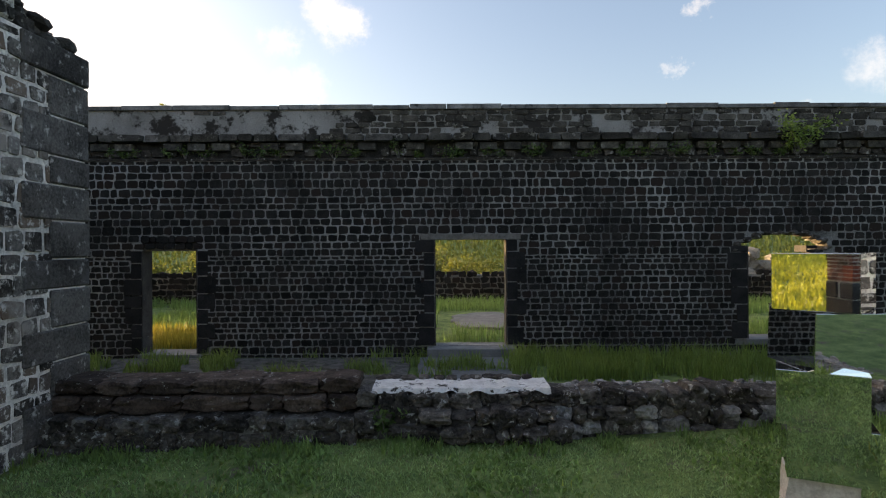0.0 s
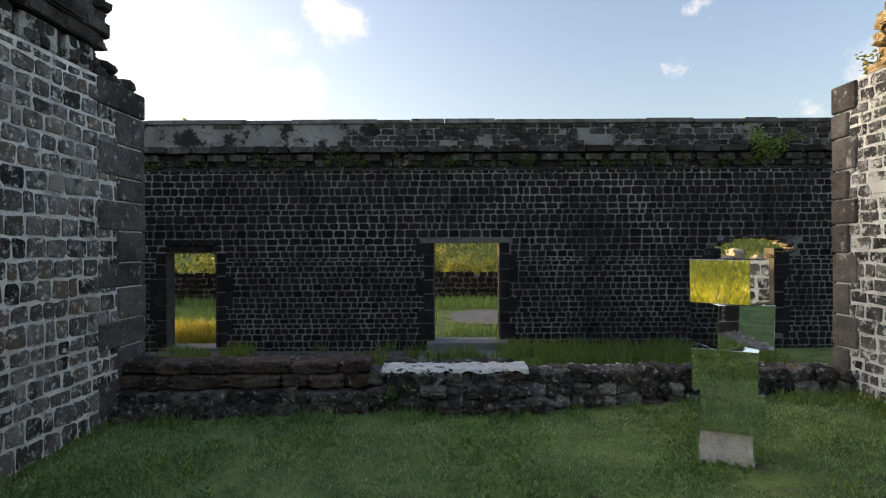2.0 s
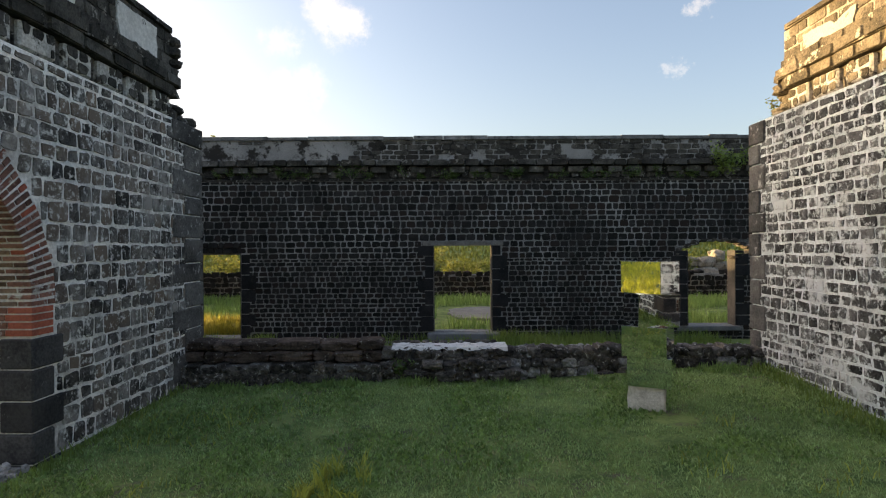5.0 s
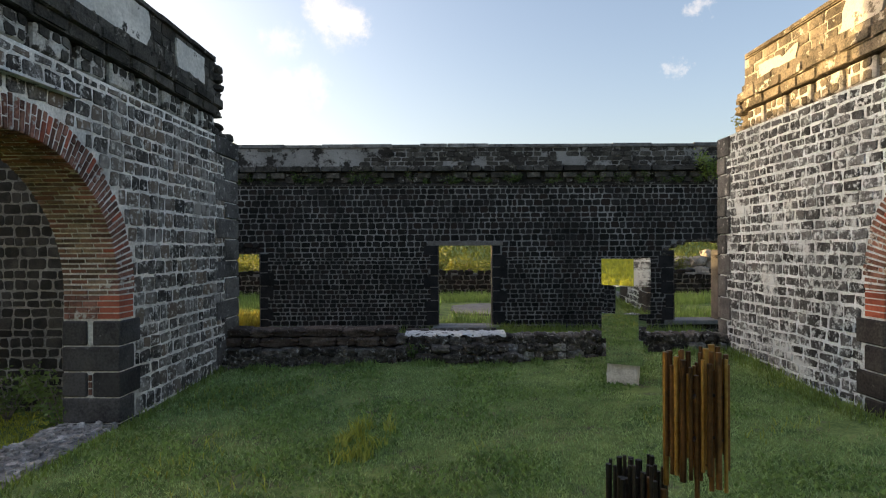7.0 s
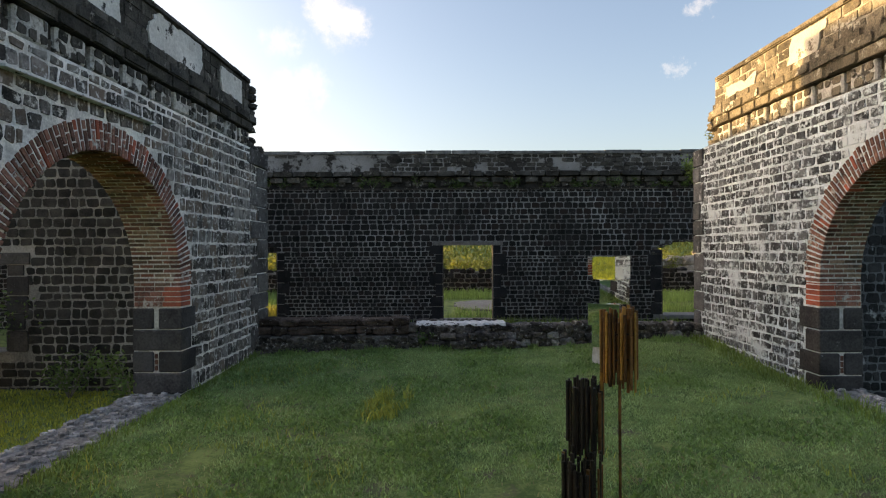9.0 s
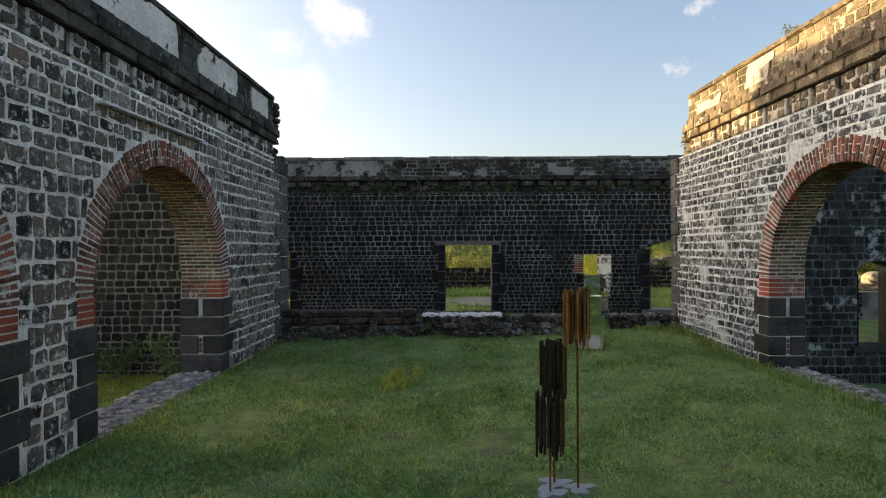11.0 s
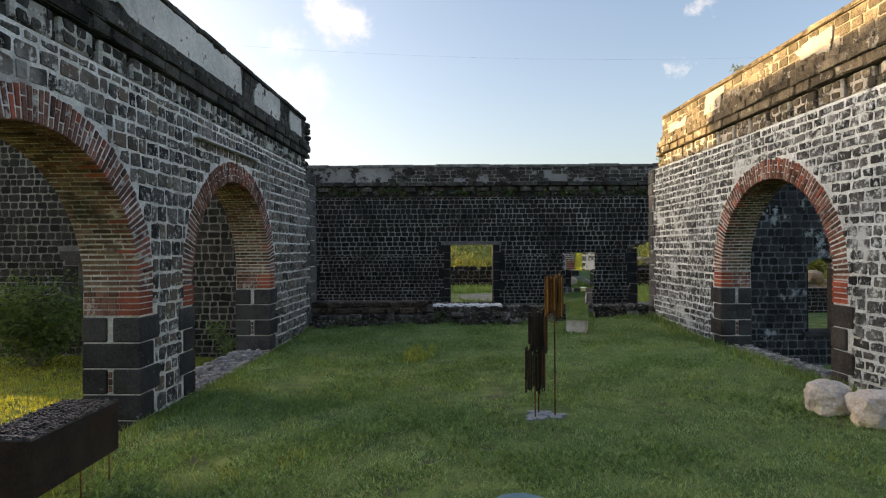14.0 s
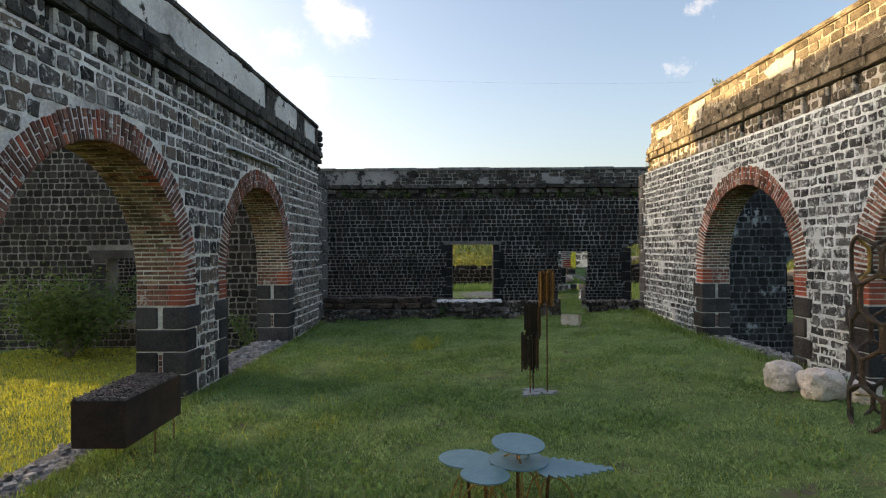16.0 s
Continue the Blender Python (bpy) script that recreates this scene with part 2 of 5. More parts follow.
# Sunlight's yellow is put into the blades of the strip by the window.
M_SUNLIT = leafy("sunlit_strip_grass", (0.20, 0.20, 0.03), (0.38, 0.34, 0.06), (0.4, 0.36, 0.05))
M_LEAF = leafy("shrub_leaves", (0.05, 0.10, 0.03), (0.13, 0.20, 0.05), (0.10, 0.16, 0.03))
M_LEAF_FAR = leafy("far_leaves", (0.07, 0.11, 0.02), (0.20, 0.22, 0.04), (0.26, 0.26, 0.04))
M_RUST = mat("rusted_pipe", (0.07, 0.035, 0.014), (0.22, 0.105, 0.035), scale=6.0, rough=0.5, bump=0.3, spread=0.4, metal=0.6)
M_DARKRUST = mat("dark_rust", (0.020, 0.013, 0.010), (0.060, 0.036, 0.025), scale=4.0, rough=0.75, bump=0.3, metal=0.2, stain=(0.055, 0.026, 0.016), stain_scale=3.0, stain_at=0.54)
M_STEEL = mat("galvanised_steel", (0.30, 0.31, 0.33), (0.42, 0.43, 0.45), scale=4.0, rough=0.55, bump=0.1, metal=0.7)
M_BLUE = mat("blue_grey_paint", (0.10, 0.21, 0.25), (0.15, 0.28, 0.325), scale=5.0, rough=0.33, bump=0.1)
M_ROCK = mat("pale_rock", (0.56, 0.48, 0.41), (0.82, 0.74, 0.67), scale=5.0, rough=0.9, bump=0.8)
M_TIMBER = mat("grey_timber", (0.12, 0.11, 0.10), (0.24, 0.22, 0.20), scale=7.0, bump=0.5)
M_MIRROR = bpy.data.materials.new("mirror")
M_MIRROR.use_nodes = True
_b = M_MIRROR.node_tree.nodes["Principled BSDF"]
_b.inputs["Base Color"].default_value = (0.82, 0.84, 0.83, 1)
_b.inputs["Metallic"].default_value, _b.inputs["Roughness"].default_value = 1.0, 0.02


# ---- building helpers ----
def part(name, bm, material, parent=None, label=""):
    """Link a bmesh, or a pair of vertex and face lists, as one mesh object, under a parent if one is given."""
    me = bpy.data.meshes.new(name)
    if isinstance(bm, tuple):
        me.from_pydata(bm[0], [], bm[1])
    else:
        bm.to_mesh(me)
        bm.free()
    me.materials.append(material)
    ob = new(name, me)
    if parent is not None:
        ob.parent = parent
    if label:
        tagged(ob, label)
    return ob


def empty(name, at=(0, 0, 0), label="", category="", group="", kind=""):
    ob = new(name)
    ob.location = at
    ob.empty_display_size = 0.1
    return tagged(ob, label, category, group, kind)


def box_bm(x0, x1, y0, y1, z0, z1, bevel=0.0, bm=None):
    own = bm is None
    bm = bm or bmesh.new()
    r = bmesh.ops.create_cube(bm, size=1.0, matrix=Matrix.Translation(((x0 + x1) / 2, (y0 + y1) / 2, (z0 + z1) / 2)) @ Matrix.Diagonal((x1 - x0, y1 - y0, z1 - z0, 1)))
    if bevel:
        es = {e for v in r["verts"] for e in v.link_edges}
        bmesh.ops.bevel(bm, geom=list(es), offset=bevel, segments=2, affect="EDGES", profile=0.6)
    return bm


def tube(bm, a, b, r, n=8, r2=None):
    a, b = Vector(a), Vector(b)
    m = Matrix.Translation((a + b) / 2) @ (b - a).to_track_quat("Z", "Y").to_matrix().to_4x4()
    bmesh.ops.create_cone(bm, cap_ends=True, segments=n, radius1=r, radius2=r if r2 is None else r2, depth=(b - a).length, matrix=m)
    return bm


def bent(bm, pts, r, n=6):
    """A bent rod: one skin along the points, closed into a loop where the ends meet."""
    pts = [Vector(p) for p in pts]
    loop = (pts[0] - pts[-1]).length < 1e-5
    if loop:
        pts = pts[:-1]
    m = len(pts)
    rings = []
    for i, p in enumerate(pts):
        q = pts[(i + 1) % m] if loop or i + 1 < m else p
        o = pts[i - 1] if loop or i else p
        t = (q - o).normalized()
        x = t.cross(Vector((0.31, 0.17, 0.93))).normalized()
        y = t.cross(x)
        rings.append([bm.verts.new(p + (x * math.cos(k * math.tau / n) + y * math.sin(k * math.tau / n)) * r) for k in range(n)])
    for i in range(m if loop else m - 1):
        a, b = rings[i], rings[(i + 1) % m]
        sh = min(range(n), key=lambda j: (a[0].co - b[j].co).length)
        for k in range(n):
            bm.faces.new((a[k], a[(k + 1) % n], b[(k + 1 + sh) % n], b[(k + sh) % n]))
    if not loop:
        bm.faces.new(rings[0][::-1])
        bm.faces.new(rings[-1])
    bmesh.ops.recalc_face_normals(bm, faces=bm.faces)
    return bm


class Face:
    """A wall's face: along it u, up it v, out of it d."""

    def __init__(self, origin, along, out):
        self.o, self.a, self.n = Vector(origin), Vector(along).normalized(), Vector(out).normalized()

    def at(self, u, v, d):
        return self.o + self.a * u + self.n * d + Vector((0, 0, v))


def piece(rng, u0, u1, v0, v1, depth, rough=0.012, cut=0.2):
    """An uneven dressed stone: an eight-sided outline that narrows to a proud face. Vertices are (u, v, d)."""
    w, h = u1 - u0, v1 - v0
    c = cut * min(w, h)

    def j():
        return rng.uniform(-rough, rough)

    ring = [(u0 + c, v0), (u1 - c, v0), (u1, v0 + c), (u1, v1 - c), (u1 - c, v1), (u0 + c, v1), (u0, v1 - c), (u0, v0 + c)]
    ring = [(u + j(), v + j()) for u, v in ring]
    mu, mv = (u0 + u1) / 2, (v0 + v1) / 2
    dd = depth * rng.uniform(0.6, 1.3)
    tilt_u, tilt_v = rng.uniform(-0.25, 0.25) * depth / w * 2, rng.uniform(-0.25, 0.25) * depth / h * 2
    k = 1 - 0.009 / min(w, h) * 1.4
    vs = [(u, v, -0.02) for u, v in ring] + [(mu + (u - mu) * k, mv + (v - mv) * k, dd + (u - mu) * tilt_u + (v - mv) * tilt_v) for u, v in ring]
    fs = [(i, (i + 1) % 8, 8 + (i + 1) % 8, 8 + i) for i in range(8)] + [tuple(range(8, 16))]
    return vs, fs


def courses(rng, u0, u1, v0, v1, height, width, gap, blocked):
    """Rectangles of coursed stone over an area; blocked(ua, ub, va, vb) leaves some out."""
    got, v = [], v0
    while v < v1 - height * 0.5:
        h = height * rng.uniform(0.78, 1.25)
        if v + h > v1 - height * 0.4:
            h = v1 - v
        u = u0 + rng.uniform(-0.5, 0) * width
        while u < u1:
            w = max(width * rng.uniform(0.6, 1.4), h * 0.6)
            a, b = max(u, u0), min(u + w, u1)
            if b - a > width * 0.3:
                r = (a + gap / 2, b - gap / 2, v + gap / 2, v + h - gap / 2)
                if not blocked(*r):
                    got.append(r)
            u += w
        v += h
    return got


def lay(face, rects, rng, material, parent, near, limit=290, depth=0.011, gname="stone", rough=0.012, cut=0.18):
    """Lay stones on a face: those inside the near stretch are objects of their own, the rest one mesh."""
    single = 0
    V, F = [], []
    for r in rects:
        vs, fs = piece(rng, *r, depth, rough, cut)
        pts = [face.at(*p) for p in vs]
        if single < limit and near(r):
            c = sum(pts, Vector()) / len(pts)
            me = bpy.data.meshes.new(gname)
            me.from_pydata([p - c for p in pts], [], fs)
            me.materials.append(material)
            ob = new(gname, me)
            ob.location = c
            ob.parent = parent
            single += 1
        else:
            k = len(V)
            V += pts
            F += [tuple(i + k for i in f) for f in fs]
    if V:
        rest = part(gname + "work", (V, F), material, parent)
        tagged(rest, kind="stuff")


BLOCK_FACES = ((0, 3, 2, 1), (4, 5, 6, 7), (0, 1, 5, 4), (1, 2, 6, 5), (2, 3, 7, 6), (3, 0, 4, 7))


def worn_block(pts, wear=0.014):
    """A dressed block from its eight corners, with worn edges."""
    bm = bmesh.new()
    vs = [bm.verts.new(p) for p in pts]
    for f in BLOCK_FACES:
        bm.faces.new([vs[i] for i in f])
    bmesh.ops.recalc_face_normals(bm, faces=bm.faces)
    bmesh.ops.bevel(bm, geom=list(bm.edges), offset=wear, segments=1, affect="EDGES", profile=0.5)
    return bm


def rounded_stone(rng, cx, cy, cz, w, d, h, lump=0.12, n=2, square=0.72):
    """An uneven boulder-like stone as a bmesh."""
    bm = bmesh.new()
    bmesh.ops.create_icosphere(bm, subdivisions=n, radius=1.0)
    off = Vector((rng.uniform(0, 50), rng.uniform(0, 50), rng.uniform(0, 50)))
    for v in bm.verts:
        c = v.co.copy()
        m = max(abs(c.x), abs(c.y), abs(c.z))
        c = c.lerp(c / m, square)
        c *= 1 + lump * noise.noise(v.co * 1.6 + off) + lump * 0.5 * noise.noise(v.co * 4 + off)
        v.co = Vector((cx + c.x * w / 2, cy + c.y * d / 2, cz + c.z * h / 2))
    return bm


def plaster_patch(face, u0, u1, v0, v1, d, material, parent, seed, ragged=0.16, label=""):
    """A thin sheet of old plaster with a broken outline, lying on a wall."""
    size = min(u1 - u0, v1 - v0)
    line = []
    for (a, b), (c, e) in (((u0, v0), (u1, v0)), ((u1, v0), (u1, v1)), ((u1, v1), (u0, v1)), ((u0, v1), (u0, v0))):
        n = max(5, int(math.hypot(c - a, e - b) / 0.05))
        for i in range(n):
            u, v = a + (c - a) * i / n, b + (e - b) * i / n
            line.append((u + size * ragged * (noise.noise((u * 3, v * 3, seed)) * 1.6 + 0.6 * noise.noise((u * 11, v * 11, seed))),
                         min(v + size * ragged * (noise.noise((u * 3, v * 3, seed + 9)) * 1.3 + 0.6 * noise.noise((u * 12, v * 12, seed + 5))), max(v1, v0))))
    part("plaster", slab_poly(Face(face.at(0, 0, d + 0.03), face.a, face.n), line, 0.05), material, parent, label)


def slab_poly(face, outline, thick):
    """A wall's body: an outline in (u, v), carried back by thick."""
    n = len(outline)
    bm = bmesh.new()
    a = [bm.verts.new(face.at(u, v, 0)) for u, v in outline]
    b = [bm.verts.new(face.at(u, v, -thick)) for u, v in outline]
    bm.faces.new(a)
    bm.faces.new(b[::-1])
    for i in range(n):
        bm.faces.new((a[i], b[i], b[(i + 1) % n], a[(i + 1) % n]))
    bmesh.ops.recalc_face_normals(bm, faces=bm.faces)
    bmesh.ops.triangulate(bm, faces=bm.faces)
    return bm


# ---- ground ----
def smooth(a, b, v):
    v = min(max((v - a) / (b - a), 0.0), 1.0)
    return v * v * (3 - 2 * v)


def lawn_z(x, y):
    near_plinth = smooth(2.5, 4.8, y)
    return 0.40 + 0.018 * x + near_plinth * (0.03 + 0.08 * smooth(0.0, 4.0, x)) + 0.012 * math.sin(1.7 * x + 0.6 * y) * math.cos(1.3 * y)


def ground_z(x, y):
    g = lawn_z(min(max(x, -5), 7), y)
    left = smooth(-3.75, -4.1, x) * smooth(-14, -9, y)
    right = smooth(4.6, 4.95, x) * smooth(-14, -9, y)
    g = g * (1 - left) + -0.2 * left
    g = g * (1 - right) - 0.4 * right
    ahead = smooth(5.1, 5.5, y)
    g = g * (1 - ahead) + -0.13 * ahead
    out = smooth(12.0, 13.5, y)
    g = g * (1 - out) + 0.08 * out
    hill = smooth(32, 75, y)
    west = smooth(-20, -75, x) * smooth(8, -2, y)
    return g + west * 2.6 + hill * 4.2 + 0.03 * math.sin(0.9 * x) * math.sin(0.7 * y + 1)


def ground():
    xs = [-900, -400, -200, -120, -80, -60, -45, -35, -28, -22] + [-18 + 0.3 * i for i in range(121)] + [22, 28, 35, 45, 60, 80, 120, 200, 400, 900]
    ys = [-900, -400, -200, -120, -80, -60, -45, -35, -28, -22] + [-16 + 0.3 * i for i in range(101)] + [16, 18, 20, 23, 26, 30, 35, 40, 46, 52, 60, 70, 80, 100, 150, 300, 900]
    V = [(x, y, ground_z(x, y)) for y in ys for x in xs]
    n = len(xs)
    F = [(j * n + i, j * n + i + 1, (j + 1) * n + i + 1, (j + 1) * n + i) for j in range(len(ys) - 1) for i in range(n - 1)]
    ob = part("ground", (V, F), M_GROUND)
    for p in ob.data.polygons:
        p.use_smooth = True
    return tagged(ob, "mown green lawn and rough turf over earth", "ground", kind="structure")


ground()

# ---- far wall, with a doorway and two window openings ----
FAR_Y, FAR_TOP = 11.75, 3.92
OPENINGS = [(-6.15, -5.02, -0.05, 2.08), (-0.14, 1.34, 0.10, 2.28), (6.30, 7.52, 0.2, 2.12)]
HOLES = [(-6.15, -5.02, -0.05, 2.36), (-0.14, 1.34, 0.10, 2.28), (6.06, 6.30, 1.98, 2.2), (6.30, 6.55, 0.2, 2.27), (6.55, 7.52, 0.2, 2.37), (7.52, 7.72, 1.95, 2.33), (7.72, 7.95, 2.0, 2.22), (11.3, 14.4, 0.72, 2.9)]
far_face = Face((0, FAR_Y, 0), (1, 0, 0), (0, -1, 0))


def far_wall():
    rng = random.Random(11)
    wall = empty("wall_north", (0, FAR_Y, 0), "dark coursed basalt wall with pale mortar joints and plant-grown ledge", "wall", kind="structure")
    wall.location = (0, 0, 0)
    bm = bmesh.new()
    edges = [-34.0, 30.0] + [v for h in HOLES for v in h[:2]]
    edges = sorted(set(edges))
    for a, b in zip(edges, edges[1:]):
        m, v = (a + b) / 2, -0.5
        for h in sorted(h for h in HOLES if h[0] < m < h[1]):
            box_bm(a, b, FAR_Y, FAR_Y + 0.36, v, h[2], bm=bm)
            v = h[3]
        box_bm(a, b, FAR_Y, FAR_Y + 0.36, v, FAR_TOP, bm=bm)
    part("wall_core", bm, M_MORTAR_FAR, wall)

    def blocked(a, b, c, d):
        for o in HOLES[2:]:
            if b > o[0] - 0.02 and a < o[1] + 0.02 and d > o[2] and c < o[3] + 0.03:
                return True
        return False

    def trimmed(a, b, c, d):
        for o in OPENINGS:
            if b > o[0] - 0.2 and a < o[1] + 0.2 and d > o[2] and c < o[3] + 0.02:
                if a < o[0] - 0.26:
                    b = o[0] - 0.2
                elif b > o[1] + 0.26:
                    a = o[1] + 0.2
                else:
                    return None
        return a, b, c, d

    rects = courses(rng, -14.5, 13, 1.95, FAR_TOP, 0.152, 0.205, 0.014, blocked) + courses(rng, -14.5, 13, -0.2, 1.95, 0.122, 0.18, 0.014, blocked)
    rects = [t for t in (trimmed(*q) for q in rects) if t]
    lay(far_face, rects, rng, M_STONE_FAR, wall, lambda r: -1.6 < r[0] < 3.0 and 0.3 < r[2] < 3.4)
    for a, b, lo, hi in OPENINGS:
        for side in (a, b):
            v = lo
            while v < hi - 0.05:
                h = min(rng.uniform(0.25, 0.38), hi - v)
                w = 0.23 if rng.random() < 0.5 else rng.uniform(0.32, 0.42)
                u0, u1 = (side - w, side) if side == a else (side, side + w)
                vs, fs = piece(rng, u0 + 0.006, u1 - 0.006, v + 0.006, v + h - 0.006, 0.022, 0.004, 0.06)
                pts = [far_face.at(*p) for p in vs]
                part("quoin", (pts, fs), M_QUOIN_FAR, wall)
                v += h
    for a, b, lo, hi in OPENINGS:
        part("reveal", box_bm(a - 0.001, a + 0.014, FAR_Y - 0.02, FAR_Y + 0.38, lo, hi), M_QUOIN, wall)
        part("reveal", box_bm(b - 0.014, b + 0.001, FAR_Y - 0.02, FAR_Y + 0.38, lo, hi), M_QUOIN, wall)
    for x, z in ((6.08, 2.0), (6.1, 2.16), (6.3, 2.25), (6.5, 2.33), (6.75, 2.39), (7.0, 2.4), (7.25, 2.4), (7.5, 2.38), (7.7, 2.3), (7.9, 2.22), (7.96, 2.08), (7.75, 1.97), (7.56, 1.94)):
        part("broken_stone", rounded_stone(rng, x, FAR_Y + 0.14, z, rng.uniform(0.18, 0.3), 0.34, rng.uniform(0.1, 0.16), 0.22), M_RUBBLE, wall)
    part("rubble_head", box_bm(-6.15, -5.02, FAR_Y + 0.12, FAR_Y + 0.34, 2.2, 2.37), M_RUBBLE, wall)
    part("ledge", box_bm(-34, 30, FAR_Y - 0.03, FAR_Y + 0.5, FAR_TOP, FAR_TOP + 0.04), M_RUBBLE, wall)
    part("frieze", box_bm(-34, 30, FAR_Y + 0.12, FAR_Y + 0.5, FAR_TOP + 0.04, 4.33), M_CORNICE, wall)
    V, F = [], []
    for r in courses(rng, -12, 13, 4.0, 4.32, 0.15, 0.3, 0.03, lambda *q: rng.random() < 0.25):
        vs, fs = piece(rng, *r, 0.05, 0.02)
        n = len(V)
        V += [far_face.at(p[0], p[1], p[2] - 0.12) for p in vs]
        F += [tuple(i + n for i in f) for f in fs]
    tagged(part("frieze_stones", (V, F), M_RUBBLE, wall), kind="stuff")
    x = -7.2
    while x < 9:
        if x > 1.5 or rng.random() < 0.35:
            part("corbel", box_bm(x, x + 0.36, FAR_Y - 0.015, FAR_Y + 0.3, 4.13, 4.28, 0.02), M_CORBEL, wall)
        x += 0.5
    V, F = [], []
    for r in courses(rng, -12, 13, 4.3, 4.46, 0.14, 0.45, 0.01, lambda *q: False):
        vs, fs = piece(rng, *r, 0.10, 0.012)
        n = len(V)
        V += [far_face.at(*p) for p in vs]
        F += [tuple(i + n for i in f) for f in fs]
    tagged(part("string_course", (V, F), M_CORNICE, wall), kind="stuff")
    part("parapet", box_bm(-34, 30, FAR_Y, FAR_Y + 0.5, 4.32, 4.96), M_PLASTER, wall, "black-stained grey plaster parapet")
    V, F = [], []
    for r in courses(rng, -12, 13, 4.46, 4.95, 0.13, 0.3, 0.012, lambda *q: noise.noise((q[0] * 0.42, 3.3, q[2] * 0.7)) > 0.14 or rng.random() < 0.1):
        vs, fs = piece(rng, *r, 0.018, 0.012)
        n = len(V)
        V += [far_face.at(*p) for p in vs]
        F += [tuple(i + n for i in f) for f in fs]
    tagged(part("parapet_stones", (V, F), M_CORNICE, wall), kind="stuff")
    x = -12.0
    while x < 13:
        w = rng.uniform(0.7, 1.3)
        part("coping_stone", box_bm(x, x + w - 0.012, FAR_Y - 0.05, FAR_Y + 0.55, 4.955, 5.05 + rng.uniform(-0.014, 0.014), 0.012), M_COPING, wall)
        x += w
    return wall


far_wall()


def lintels():
    a = box_bm(-0.42, 1.63, FAR_Y - 0.035, FAR_Y + 0.36, 2.275, 2.39, 0.01)
    tagged(part("door_lintel", a, M_TIMBER), "weathered grey timber lintel over the doorway", "lintel", kind="structure")
    a = box_bm(-6.3, -4.95, FAR_Y + 0.06, FAR_Y + 0.34, 2.07, 2.2, 0.01)
    tagged(part("window_lintel", a, M_TIMBER), "grey timber lintel in a ragged window head", "lintel", kind="structure")


lintels()


# ---- side walls with brick arches ----
def side_wall(name, face, u_end, u_start, thick, arches, mortar, stone, corn, plaster, seed, label, near):
    """A wall along u with arches, each given as its centre, radius and spring height."""
    rng = random.Random(seed)
    wall = empty(name, (0, 0, 0), label, "wall", kind="structure")
    outline = [(u_end, -0.4), (u_end, 3.92), (u_start, 3.92), (u_start, -0.4)]
    for c, r, s in sorted(arches):
        arc = [(c - (r + 0.02) * math.cos(k * math.pi / 24), s + (r + 0.02) * math.sin(k * math.pi / 24)) for k in range(25)]
        outline += [(c - r - 0.02, -0.4)] + arc + [(c + r + 0.02, -0.4)]
    part("wall_core", slab_poly(face, outline, thick), mortar, wall)

    def trimmed(a, b, v0, v1):
        """The stone cut back to the arch's ring and jambs, or None where nothing is left."""
        for c, r, s in arches:
            R = r + 0.29
            if v0 >= s + R:
                continue
            low = max(v0, s)
            hw = r + (0.32 if v0 < 1.44 else 0.262) if v0 < s - 0.02 else math.sqrt(max(R * R - (low - s) ** 2, 0.0))
            if b > c - hw and a < c + hw:
                if a < c - hw - 0.05:
                    b = c - hw
                elif b > c + hw + 0.05:
                    a = c + hw
                else:
                    return None
        return (a, b, v0, v1) if b - a > 0.045 else None

    rects = [t for t in (trimmed(*q) for q in courses(rng, u_start, u_end - (0.44 if name == "wall_west" else 0.2), 0.05, 3.9, COURSE[name], SIZE[name], GAP[name], lambda *q: False)) if t]
    lay(face, rects, rng, stone, wall, near, depth=0.012, rough=0.014, cut=0.13)
    # dressed stones at the end
    v = 0.1
    flip = 0
    while v < 3.9:
        h = min(rng.uniform(0.24, 0.38), 3.92 - v)
        w = (0.80 if flip else 0.48) if name == "wall_west" else (0.34 if flip else 0.22)
        b = [face.at(u, vv, d) for d in (-thick - 0.02, rng.uniform(0.02, 0.034)) for u, vv in ((u_end - w, v + 0.008), (u_end + 0.04, v + 0.008), (u_end + 0.04, v + h - 0.008), (u_end - w, v + h - 0.008))]
        part("quoin", worn_block(b), M_QUOIN_EAST if name == "wall_east" else M_QUOIN_WEST, wall)
        v += h
        flip = 1 - flip

    def band(nm, v0, v1, d, back, material, end, wide, count=1, jut=0.03):
        u = end
        i = 0
        V, F = [], []
        hh = (v1 - v0) / count
        for k in range(count):
            u = end + rng.uniform(-0.1, 0.05)
            while u > u_start:
                w = wide * rng.uniform(0.7, 1.4)
                vs, fs = piece(rng, u - w + 0.006, u - 0.006, v0 + k * hh + 0.004, v0 + (k + 1) * hh - 0.004, jut, 0.012, 0.12)
                n = len(V)
                V += [face.at(p[0], p[1], p[2] + d) for p in vs]
                F += [tuple(q + n for q in f) for f in fs]
                u -= w
        tagged(part(nm, (V, F), material, wall), kind="stuff")
        bm = bmesh.new()
        c = [face.at(uu, vv, dd) for dd in (d, -thick + back) for uu, vv in ((u_start, v0), (end, v0), (end, v1), (u_start, v1))]
        vv = [bm.verts.new(p) for p in c]
        for f in ((0, 1, 2, 3), (7, 6, 5, 4), (0, 4, 5, 1), (1, 5, 6, 2), (2, 6, 7, 3), (3, 7, 4, 0)):
            bm.faces.new([vv[q] for q in f])
        bmesh.ops.recalc_face_normals(bm, faces=bm.faces)
        return bm

    e = u_end - 0.75
    west = name == "wall_west"
    bed = plaster if west else M_PARAPET_BED
    part("frieze_core", band("frieze_stones", 3.90, 4.18, -0.06, 0, corn, e - 0.1, 0.28, 2, 0.02), corn, wall)
    u = e - 0.10
